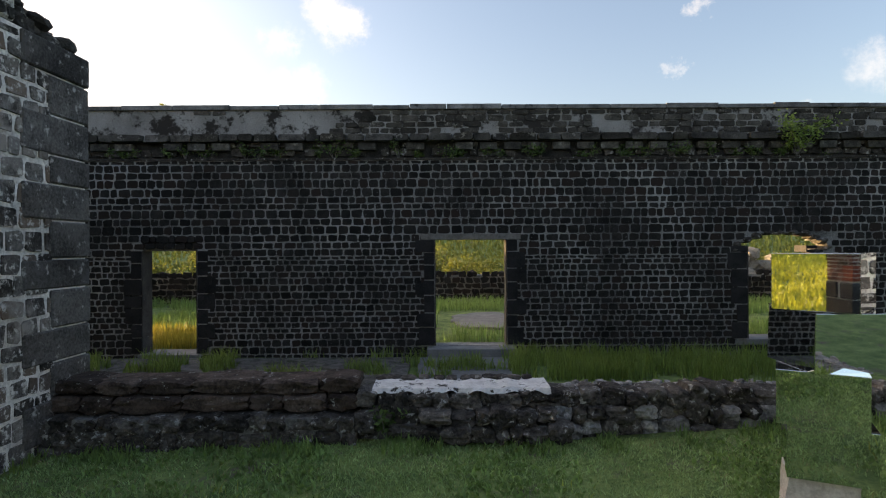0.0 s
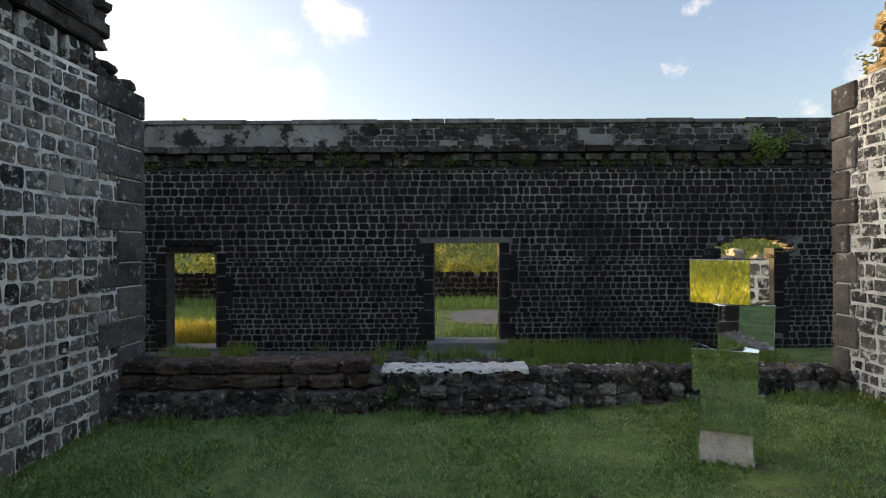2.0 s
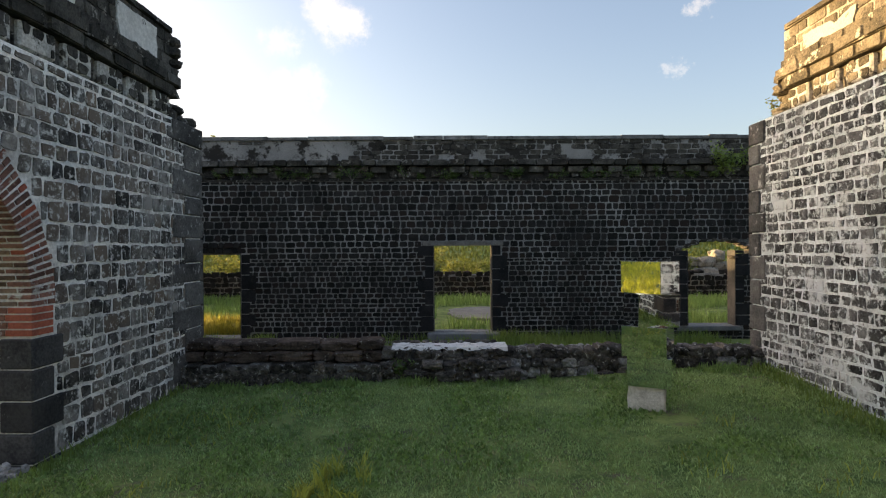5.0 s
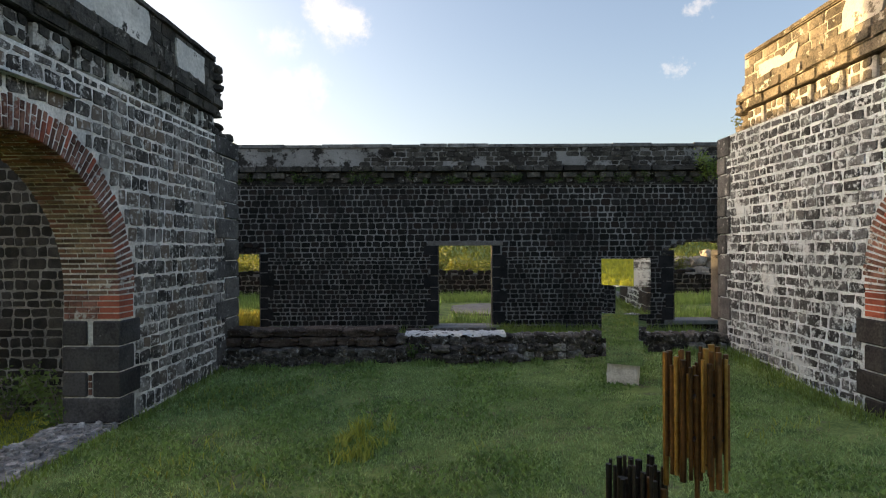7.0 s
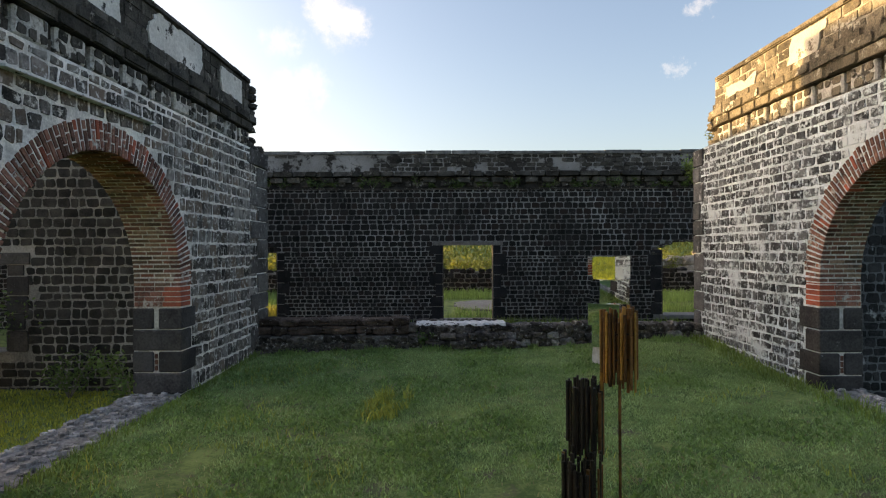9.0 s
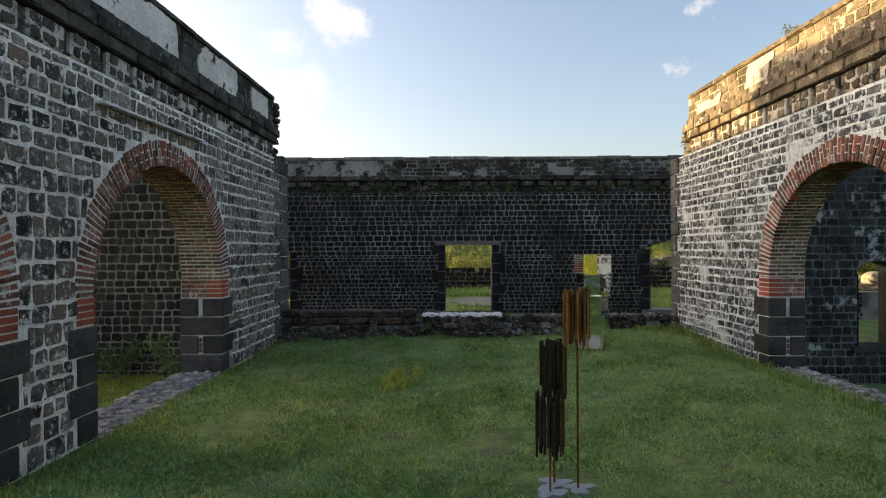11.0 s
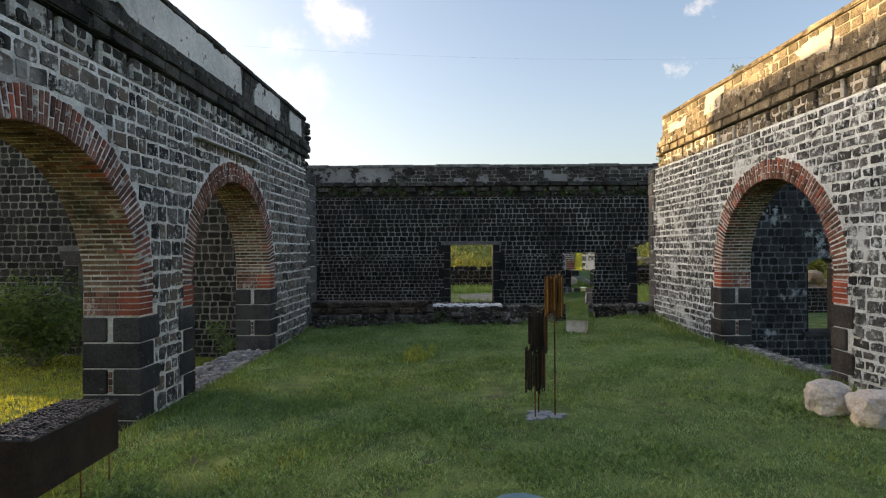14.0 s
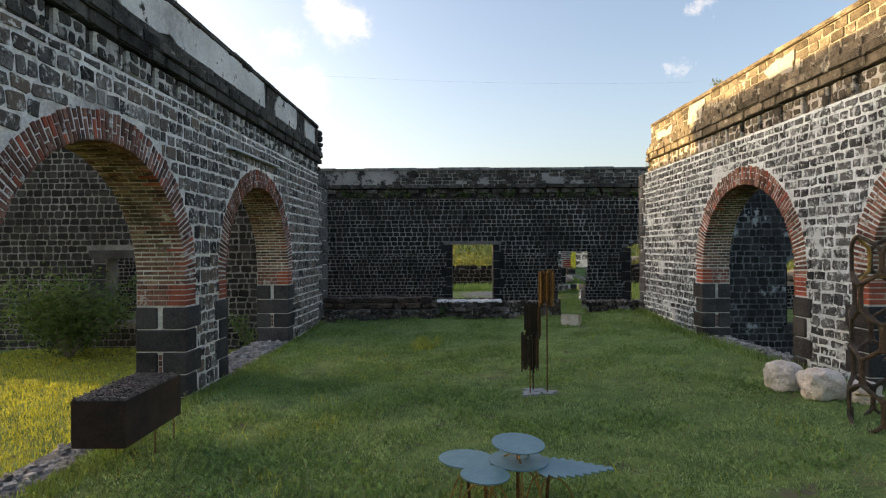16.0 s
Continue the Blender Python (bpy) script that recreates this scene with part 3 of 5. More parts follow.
    while u > -9.5:
        w = rng.uniform(0.38, 0.46)
        z0, z1 = 3.915 + rng.uniform(0, 0.02), 4.165
        c = [face.at(a, z, d) for d in (-0.10, 0.012) for a, z in ((u - w, z0), (u, z0), (u, z1), (u - w, z1))]
        corbel = part("corbel", worn_block(c, 0.02), M_LIME, wall)
        for row in range(2):
            q = u - w + 0.01
            while q < u - 0.08:
                k = min(rng.uniform(0.11, 0.2), u - 0.01 - q)
                vs, fs = piece(rng, q + 0.014, q + k - 0.014, z0 + 0.012 + row * 0.122, z0 + 0.108 + row * 0.122, 0.008, 0.012, 0.2)
                if rng.random() < 0.86:
                    part("stone", ([face.at(p[0], p[1], p[2] + 0.014) for p in vs], fs), corn, corbel)
                q += k
        u -= w + rng.uniform(0.07, 0.12)
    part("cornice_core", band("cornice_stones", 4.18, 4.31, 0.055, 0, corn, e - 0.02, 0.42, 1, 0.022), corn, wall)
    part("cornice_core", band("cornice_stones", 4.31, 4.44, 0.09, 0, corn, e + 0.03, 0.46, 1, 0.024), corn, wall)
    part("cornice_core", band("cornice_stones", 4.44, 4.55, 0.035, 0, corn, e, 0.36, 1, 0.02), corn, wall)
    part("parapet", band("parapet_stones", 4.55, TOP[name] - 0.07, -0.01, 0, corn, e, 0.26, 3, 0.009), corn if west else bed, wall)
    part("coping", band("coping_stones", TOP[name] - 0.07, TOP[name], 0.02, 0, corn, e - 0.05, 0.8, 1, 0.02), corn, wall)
    for k, (a, c, lo, hi) in enumerate(PATCHES[name]):
        plaster_patch(face, a, c, lo, hi, -0.012, plaster, wall, seed + 3.7 * k, 0.18 if west else 0.34, label="patch of old plaster on the parapet")
    for i in range(26 if west else 12):
        u = e + 0.02 + 0.6 * rng.random() ** 1.5
        z = 3.95 + rng.random() * max(0.05, 0.42 - 0.75 * (u - e))
        m = face.at(u, z, -rng.uniform(0.06, thick - 0.06))
        part("broken_stone", rounded_stone(rng, m.x, m.y, m.z, rng.uniform(0.14, 0.26), rng.uniform(0.16, 0.3), rng.uniform(0.1, 0.17), 0.25), corn, wall)
    for i in range(12 if west else 4):
        z = 4.2 + 0.07 * i
        m = face.at(e - 0.02 + rng.uniform(-0.06, 0.05), min(z, TOP[name] - 0.12), -rng.uniform(0.02, thick - 0.1) if i % 2 else 0.0)
        part("broken_stone", rounded_stone(rng, m.x, m.y, m.z, rng.uniform(0.14, 0.24), rng.uniform(0.12, 0.2), rng.uniform(0.1, 0.15), 0.25), corn, wall)
    return wall


TOP = {"wall_west": 5.07, "wall_east": 5.0}
SIZE = {"wall_west": 0.198, "wall_east": 0.215}
COURSE = {"wall_west": 0.166, "wall_east": 0.128}
GAP = {"wall_west": 0.021, "wall_east": 0.022}
PATCHES = {"wall_west": [(3.5, 4.25, 4.58, 4.93), (1.5, 2.75, 4.5, 4.99), (-8.8, 0.9, 4.53, 4.99)],
           "wall_east": [(3.25, 4.05, 4.52, 4.74), (1.75, 2.4, 4.56, 4.90), (-0.95, -0.3, 4.62, 4.86)]}
LEFT = Face((-3.545, 0, 0), (0.028, 1, 0), (1, -0.028, 0))
RIGHT = Face((4.42, 0, 0), (0, 1, 0), (-1, 0, 0))
ARCH_L = [(0.74, 1.46, 1.72), (-3.41, 1.46, 1.72)]
ARCH_R = [(0.45, 1.40, 1.75), (-3.75, 1.40, 1.75)]
side_wall("wall_west", LEFT, 5.45, -12.0, 0.6, ARCH_L, M_MORTAR_LEFT, M_STONE_LEFT, M_CORNICE, M_PLASTER_L, 21,
          "dark basalt arcade wall with grey mortar and plastered parapet", lambda r: 2.4 < r[0] < 5.4 and r[2] < 3.6)
side_wall("wall_east", RIGHT, 5.25, -12.0, 0.5, ARCH_R, M_MORTAR_RIGHT, M_STONE_RIGHT, M_CORNICE_R, M_PLASTER_R, 22,
          "basalt arcade wall with broad white mortar and sun-tinted parapet", lambda r: 2.1 < r[0] < 5.2 and r[2] < 3.6)


def brick_arch(face, c, r, s, thick, seed, label):
    """Brick voussoirs, three bricks deep through the wall, on brick jambs over dressed blocks."""
    rng = random.Random(seed)
    arch = empty("brick_arch", face.at(c, 0.4, -thick / 2), label, "arch", group="court arches", kind="structure")
    inv = arch.location.copy()

    def put(name, pts, material):
        fs = [(0, 3, 2, 1), (4, 5, 6, 7), (0, 1, 5, 4), (1, 2, 6, 5), (2, 3, 7, 6), (3, 0, 4, 7)]
        part(name, ([p - inv for p in pts], fs), material, arch)

    n = int(math.pi * r / 0.056)
    SV, SF = [], []
    ring = 0.29
    V, F = [], []
    for i in range(41):
        aa = math.pi * i / 40
        for rr, d in ((r + 0.012, 0.0), (r + ring + 0.004, 0.0), (r + ring + 0.004, -thick), (r + 0.012, -thick)):
            V.append(face.at(c + rr * math.cos(aa), s + rr * math.sin(aa), d + (-0.002 if d == 0 else 0.004)) - inv)
        if i:
            for q in range(4):
                F.append((4 * i - 4 + q, 4 * i - 4 + (q + 1) % 4, 4 * i + (q + 1) % 4, 4 * i + q))
    part("mortar_bed", (V, F), M_MORTAR_BRICK, arch)
    for sgn in (-1, 1):
        u0, u1 = sorted((c + sgn * (r + 0.012), c + sgn * (r + 0.2)))
        part("mortar_bed", slab_poly(Face(face.at(0, 0, -0.002) - inv, face.a, face.n), [(u0, 0.0), (u1, 0.0), (u1, s), (u0, s)], thick), M_MORTAR_BRICK, arch)
    for i in range(n):
        a0, a1 = math.pi * (i + 0.19 + rng.uniform(-0.03, 0.03)) / n, math.pi * (i + 0.81 + rng.uniform(-0.03, 0.03)) / n
        mid = r + ring * (0.34 if i % 2 else 0.67)
        rim = r + ring + rng.uniform(-0.022, 0.012)
        wob = rng.uniform(-0.004, 0.004)
        for ra, rb in ((r + wob, mid - 0.008), (mid + 0.008, rim)):
            pts = []
            d0 = thick * (0.34 if i % 2 else 0.2)
            for d in (rng.uniform(0.004, 0.016), -d0 + 0.01):
                for aa, rr in ((a0, ra), (a1, ra), (a1, rb), (a0, rb)):
                    pts.append(face.at(c + rr * math.cos(aa), s + rr * math.sin(aa), d))
            put("brick", pts, M_BRICK_NEW if rng.random() < 0.09 else M_BRICK_LIME if rng.random() < 0.5 else M_BRICK)
        cuts = [thick * 0.34, thick * 0.67, thick] if i % 2 else [thick * 0.2, thick * 0.55, thick * 0.85, thick]
        for d0, d1 in zip(cuts, cuts[1:]):
            k = len(SV)
            r0 = r + rng.uniform(-0.008, 0.008)
            for d in (-d0 - 0.008, -d1 + 0.008):
                for aa, rr in ((a0, r0), (a1, r0), (a1, r + 0.1), (a0, r + 0.1)):
                    SV.append(face.at(c + rr * math.cos(aa), s + rr * math.sin(aa), d) - inv)
            SF += [tuple(k + q for q in f) for f in ((0, 3, 2, 1), (4, 5, 6, 7), (0, 1, 5, 4), (1, 2, 6, 5), (2, 3, 7, 6), (3, 0, 4, 7))]
    tagged(part("soffit_brickwork", (SV, SF), M_SOFFIT, arch, "buff brick soffit of the arch"), kind="stuff")
    for sgn in (-1, 1):
        v = 1.46
        i = 0
        while v < s - 0.02:
            h = min(0.066, s - v)
            cuts = [0, thick * 0.36, thick * 0.56, thick * 0.78, thick] if i % 2 else [0, thick * 0.4, thick * 0.66, thick * 0.9, thick]
            for k, (d0, d1) in enumerate(zip(cuts, cuts[1:])):
                pts = []
                u0, u1 = c + sgn * r, c + sgn * (r + 0.26)
                for d in (0.01 - d0 if k == 0 else -d0, -d1 + 0.012):
                    pts += [face.at(u0, v + 0.007, d), face.at(u1, v + 0.007, d), face.at(u1, v + h - 0.007, d), face.at(u0, v + h - 0.007, d)]
                put("brick", pts, M_BRICK_NEW if k == 0 else M_BRICK_LIME)
            v += h
            i += 1
        v = 1.45
        i = 0
        while v > 0.1:
            h = 0.275
            w = 0.26 if i % 2 else 0.38
            for d0, d1 in ((0.026, -thick * 0.46), (-thick * 0.57, -thick - 0.01)) if i % 2 == 0 else ((0.026, -thick - 0.01),):
                pts = []
                for d in (d0, d1):
                    pts += [face.at(c + sgn * (r - 0.015), v - h + 0.008, d), face.at(c + sgn * (r + w), v - h + 0.008, d), face.at(c + sgn * (r + w), v - 0.008, d), face.at(c + sgn * (r - 0.015), v - 0.008, d)]
                part("dressed_block", worn_block([p - inv for p in pts]), M_QUOIN, arch)
            if i % 2 == 0 and i:
                for k in range(3):
                    q = v - h + 0.03 + 0.075 * k
                    put("brick", [face.at(c + sgn * (r + x), z, d) for d in (-thick * 0.49, -thick * 0.545) for x, z in ((-0.004, q), (0.1, q), (0.1, q + 0.06), (-0.004, q + 0.06))], M_BRICK)
            v -= h
            i += 1
    return arch


for k, (c, r, s) in enumerate(ARCH_L):
    brick_arch(LEFT, c, r, s, 0.6, 31 + k, "round red brick arch on dark dressed basalt jambs")
for k, (c, r, s) in enumerate(ARCH_R):
    brick_arch(RIGHT, c, r, s, 0.5, 41 + k, "round red brick arch on dark dressed basalt jambs")


# ---- cross walls of the side rooms ----
def cross_wall(name, x0, x1, y, top, opening, seed, mortar, stone, label, sx0, sx1, arched=False):
    rng = random.Random(seed)
    wall = empty(name, (0, 0, 0), label, "wall", kind="structure")
    a, b, lo, hi = opening
    if arched:
        f = Face((0, y, 0), (1, 0, 0), (0, -1, 0))
        m, r = (a + b) / 2, (b - a) / 2
        arc = [(m - r * math.cos(k * math.pi / 16), hi - r * 0.6 + r * 0.6 * math.sin(k * math.pi / 16)) for k in range(17)]
        part("wall_core", slab_poly(f, [(x0, -0.6), (m, -0.6), (m, lo), (a, lo)] + arc[:9] + [(m, top), (x0, top)], 0.5), mortar, wall)
        part("wall_core", slab_poly(f, [(x1, -0.6), (x1, top), (m, top)] + arc[8:] + [(b, lo), (m, lo), (m, -0.6)], 0.5), mortar, wall)
        for side, q in ((a, 1), (b, -1)):
            # Darker stone puts the missing shade of these reveals into their colour.
            part("reveal", box_bm(*sorted((side - 0.001 * q, side + 0.014 * q)), y - 0.02, y + 0.52, lo, hi - r * 0.6), M_QUOIN, wall)
        part("sill", box_bm(a - 0.1, b + 0.1, y - 0.06, y + 0.5, lo - 0.1, lo + 0.004, 0.01), M_QUOIN, wall)
        rects = []
        for p, q, c, d in courses(rng, sx0, sx1, -0.4, top - 0.05, 0.15, 0.205, 0.016, lambda *k: False):
            if d > lo and c < hi and q > a and p < b:
                hw = r if c < hi - r * 0.6 else r * math.sqrt(max(0.0, 1 - ((c - hi + r * 0.6) / (r * 0.6)) ** 2))
                if p < m - hw - 0.04:
                    q = m - hw - 0.005
                elif q > m + hw + 0.04:
                    p = m + hw + 0.005
                else:
                    continue
            rects.append((p, q, c, d))
        lay(f, rects, rng, stone, wall, lambda r: False)
        part("coping", box_bm(x0, x1, y - 0.05, y + 0.55, top, top + 0.12, 0.02), M_CONCRETE, wall)
        return wall
    bm = bmesh.new()
    box_bm(x0, a, y, y + 0.5, -0.6, top, bm=bm)
    box_bm(a, b, y, y + 0.5, -0.6, lo, bm=bm)
    box_bm(a, b, y, y + 0.5, hi, top, bm=bm)
    box_bm(b, x1, y, y + 0.5, -0.6, top, bm=bm)
    part("wall_core", bm, mortar, wall)
    f = Face((0, y, 0), (1, 0, 0), (0, -1, 0))
    rects = courses(rng, sx0, sx1, -0.4, top - 0.05, 0.15, 0.205, 0.016, lambda p, q, c, d: q > a - 0.3 and p < b + 0.3 and d > lo - 0.1 and c < hi + 0.2)
    lay(f, rects, rng, stone, wall, lambda r: False)
    for side in (a, b):
        v = lo
        while v < hi - 0.05:
            h = min(rng.uniform(0.28, 0.4), hi - v)
            w = rng.uniform(0.3, 0.42)
            u0, u1 = (side - w, side) if side == a else (side, side + w)
            vs, fs = piece(rng, u0 + 0.006, u1 - 0.006, v + 0.006, v + h - 0.006, 0.03, 0.004, 0.06)
            part("quoin", ([f.at(*p) for p in vs], fs), M_QUOIN, wall)
            v += h
    part("lintel", box_bm(a - 0.4, b + 0.4, y - 0.035, y + 0.45, hi + 0.0, hi + 0.2, 0.01), M_QUOIN, wall)
    part("coping", box_bm(x0, x1, y - 0.05, y + 0.55, top, top + 0.12, 0.02), M_CONCRETE, wall)
    return wall


# The west wall runs on unseen to x = -16.8 to shade the room's grass.
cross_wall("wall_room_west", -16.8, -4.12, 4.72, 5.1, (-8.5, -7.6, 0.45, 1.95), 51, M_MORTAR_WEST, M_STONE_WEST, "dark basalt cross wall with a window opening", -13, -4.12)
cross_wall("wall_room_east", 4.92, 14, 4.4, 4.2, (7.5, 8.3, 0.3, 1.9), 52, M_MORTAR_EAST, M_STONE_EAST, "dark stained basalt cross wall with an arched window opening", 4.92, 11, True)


def shade_walls():
    """Plain walls added out of sight to the west and north, to block the sun."""
    # Its top sets how low the sun reaches on the east wall.
    bm = box_bm(-9.6, -9.1, 5.25, FAR_Y, 2.4, 4.67)
    tagged(part("wall_passage", bm, M_STONE_FAR), "added unseen wall over an opening, shading the east wall", "wall", kind="structure")
    # Keeps sun off the court lawn; the opening lets it reach the west room.
    bm = bmesh.new()
    for y0, y1, z0, z1 in ((7.0, 7.6, -0.5, 6.2), (17.4, 18.0, -0.5, 6.2), (7.6, 17.4, 2.0, 6.2)):
        box_bm(-40.5, -40.0, y0, y1, z0, z1, bm=bm)
    tagged(part("wall_far_west", bm, M_STONE_FAR), "added unseen wall over a wide opening, shading the court", "wall", kind="structure")
    # Added to shade the yard seen through the doorway.
    tagged(part("wall_yard", box_bm(-13.4, -13.0, 17.0, 23.5, -0.2, 2.7), M_RUBBLE), "added dark rubble wall that shades the yard", "wall", kind="structure")


shade_walls()


# ---- plinth between court and passage, thresholds, slab ----
M_LEDGE = mat("mossy_ledge", (0.030, 0.022, 0.018), (0.13, 0.096, 0.078), scale=6.0, spread=0.4, bump=1.0, stain=(0.33, 0.32, 0.29), stain_scale=13.0, stain_at=0.61, stain_soft=0.03)


M_BED = mat("dirty_mortar", (0.07, 0.066, 0.06), (0.22, 0.21, 0.195), scale=4.0, bump=0.8)
M_THRESH = mat("grey_rubble", (0.13, 0.125, 0.12), (0.42, 0.40, 0.385), scale=6.0, spread=0.4, bump=0.7, stain=(0.10, 0.115, 0.05), stain_scale=5.0, stain_at=0.60)


def plinth():
    rng = random.Random(61)
    base = empty("plinth", (0, 0, 0), "low weathered basalt plinth wall with lichen and lime remains", "plinth", kind="structure")
    part("core", box_bm(-3.5, -0.78, 5.12, 5.42, -0.1, 0.94, 0.02), M_LEDGE, base)
    part("core", box_bm(-0.78, 4.45, 5.14, 5.46, -0.1, 0.80), M_RUBBLE, base)
    for row, (z, h, y) in enumerate(((0.885, 0.13, 5.22), (0.755, 0.145, 5.16))):
        x = -3.46
        while x < -0.82:
            w = min(rng.uniform(0.22, 0.62), -0.74 - x)
            part("stone", rounded_stone(rng, x + w / 2, y + rng.uniform(-0.02, 0.02), z + rng.uniform(-0.012, 0.012), w * 1.0, 0.44, h * rng.uniform(0.92, 1.08), 0.10, 3, 0.93), M_LEDGE, base)
            x += w
    for row in range(3):
        x = -3.5
        while x < -0.74:
            w = rng.uniform(0.12, 0.30)
            h = rng.uniform(0.12, 0.17)
            part("stone", rounded_stone(rng, x + w / 2, 4.97 - 0.012 * row + rng.uniform(-0.015, 0.015), 0.605 - 0.13 * row + rng.uniform(-0.02, 0.02), w * 0.98, 0.30, h, 0.22, 3, 0.82), M_RUBBLE, base)
            x += w * 0.98
    part("mortar_bed", box_bm(-3.5, -0.75, 4.85, 5.2, 0.1, 0.66, 0.02), M_BED, base)
    part("mortar_bed", box_bm(-0.22, 1.0, 4.90, 5.3, 0.1, 0.57, 0.02), M_BED, base)
    part("mortar_bed", box_bm(-0.72, 4.42, 5.06, 5.3, 0.1, 0.74, 0.02), M_RUBBLE, base)
    for row in range(3):
        x = -0.76
        while x < 4.4:
            w = rng.uniform(0.11, 0.30)
            h = rng.uniform(0.11, 0.19)
            z = 0.765 - 0.135 * row + rng.uniform(-0.025, 0.025)
            if row < 1 or x < 0.98:
                part("stone", rounded_stone(rng, x + w / 2, 5.17 - 0.03 * row + rng.uniform(-0.04, 0.04) - (0.14 if row and -0.25 < x else 0.0), z, w * 1.0, 0.34, h, 0.24, 3, 0.8), M_RUBBLE, base)
            else:
                part("stone", rounded_stone(rng, x + w / 2, 5.12 + rng.uniform(-0.05, 0.04), z, w * 0.97, 0.26, h, 0.26, 3, 0.7), M_RUBBLE if rng.random() < 0.7 else M_THRESH, base)
            x += w * 0.97
    bm = bmesh.new()
    n = 46
    top = []
    for i in range(n + 1):
        xx = -0.62 + 1.58 * i / n
        f = 5.045 + 0.05 * noise.noise((xx * 5, 0, 0)) + 0.02 * noise.noise((xx * 19, 3, 0))
        b = 5.40 + 0.07 * noise.noise((xx * 7, 9, 0))
        zt = 0.86 + 0.02 * noise.noise((xx * 9, 4, 0)) + 0.01 * noise.noise((xx * 31, 4, 0))
        top.append([bm.verts.new(p) for p in ((xx, f - 0.02, zt - 0.035 + 0.06 * noise.noise((xx * 8, 7, 2))), (xx, f + 0.015, zt), (xx, b, zt + 0.01), (xx, b, zt - 0.07))])
    for k, (p, q) in enumerate(zip(top, top[1:])):
        for i in range(3):
            bm.faces.new((p[i], q[i], q[i + 1], p[i + 1]))
    bmesh.ops.recalc_face_normals(bm, faces=bm.faces)
    for k in range(12):
        xx = -0.55 + 0.125 * k + rng.uniform(-0.03, 0.03)
        part("stone", rounded_stone(rng, xx, 5.42 + rng.uniform(-0.03, 0.02), 0.865, rng.uniform(0.09, 0.16), 0.12, 0.07, 0.25), M_RUBBLE, base)
    part("lime_cap", bm, M_WHITECAP, base, "broken white lime mortar cap")
    return base


M_WHITECAP = mat("white_lime_cap", (0.55, 0.54, 0.53), (0.78, 0.77, 0.75), scale=7.0, bump=0.5, stain=(0.06, 0.055, 0.05), stain_scale=9.0, stain_at=0.57, stain_soft=0.03)
plinth()


def rubble_strip(name, x0, x1, y0, y1, z0, z1, size, seed, label, material):
    """A spread of small broken stones set in a bed: one object of many pieces."""
    rng = random.Random(seed)
    V, F = [], []
    count = int((x1 - x0) * (y1 - y0) / (size * size) * 1.3)
    for i in range(count):
        x, y = rng.uniform(x0, x1), rng.uniform(y0, y1)
        w = size * rng.uniform(0.5, 1.3)
        zt = z1 + rng.uniform(-0.04, -0.01)
        n, k, a0 = 6, len(V), rng.uniform(0, 6)
        for r, z in ((1.0, zt - 0.09), (0.85, zt)):
            for j in range(n):
                a = a0 + j * math.tau / n
                q = r * w / 2 * rng.uniform(0.75, 1.2)
                V.append((x + q * math.cos(a), y + q * math.sin(a), z + rng.uniform(-0.01, 0.01)))
        F += [(k + j, k + (j + 1) % n, k + n + (j + 1) % n, k + n + j) for j in range(n)] + [tuple(range(k + n, k + 2 * n))]
    bm = box_bm(x0, x1, y0, y1, z0, z1 - 0.045)
    bed = part(name, bm, material)
    tagged(bed, label, "kerb", kind="structure")
    tagged(part("rubble", (V, F), material, bed), kind="stuff")


rubble_strip("threshold_kerb", -4.1, -3.47, -0.70, 2.15, -0.3, 0.40, 0.09, 71, "grey rubble kerb across an arch threshold", M_THRESH)
rubble_strip("threshold_kerb", -4.14, -3.72, -4.85, -2.0, -0.3, 0.30, 0.09, 72, "grey rubble kerb across an arch threshold", M_THRESH)
rubble_strip("threshold_kerb", 4.36, 4.9, -0.92, 1.8, -0.3, 0.50, 0.09, 73, "grey rubble kerb across an arch threshold", M_THRESH)
rubble_strip("threshold_kerb", 4.36, 4.9, -5.1, -2.4, -0.3, 0.48, 0.09, 74, "grey rubble kerb across an arch threshold", M_THRESH)
rubble_strip("plinth_top", 1.0, 4.42, 5.08, 5.5, 0.3, 0.84, 0.085, 75, "broken grey rubble on top of the plinth", M_THRESH)


M_DIRT = mat("trodden_earth", (0.07, 0.062, 0.055), (0.20, 0.185, 0.17), scale=6.0, bump=0.9, stain=(0.05, 0.06, 0.03), stain_scale=4.0, stain_at=0.54)


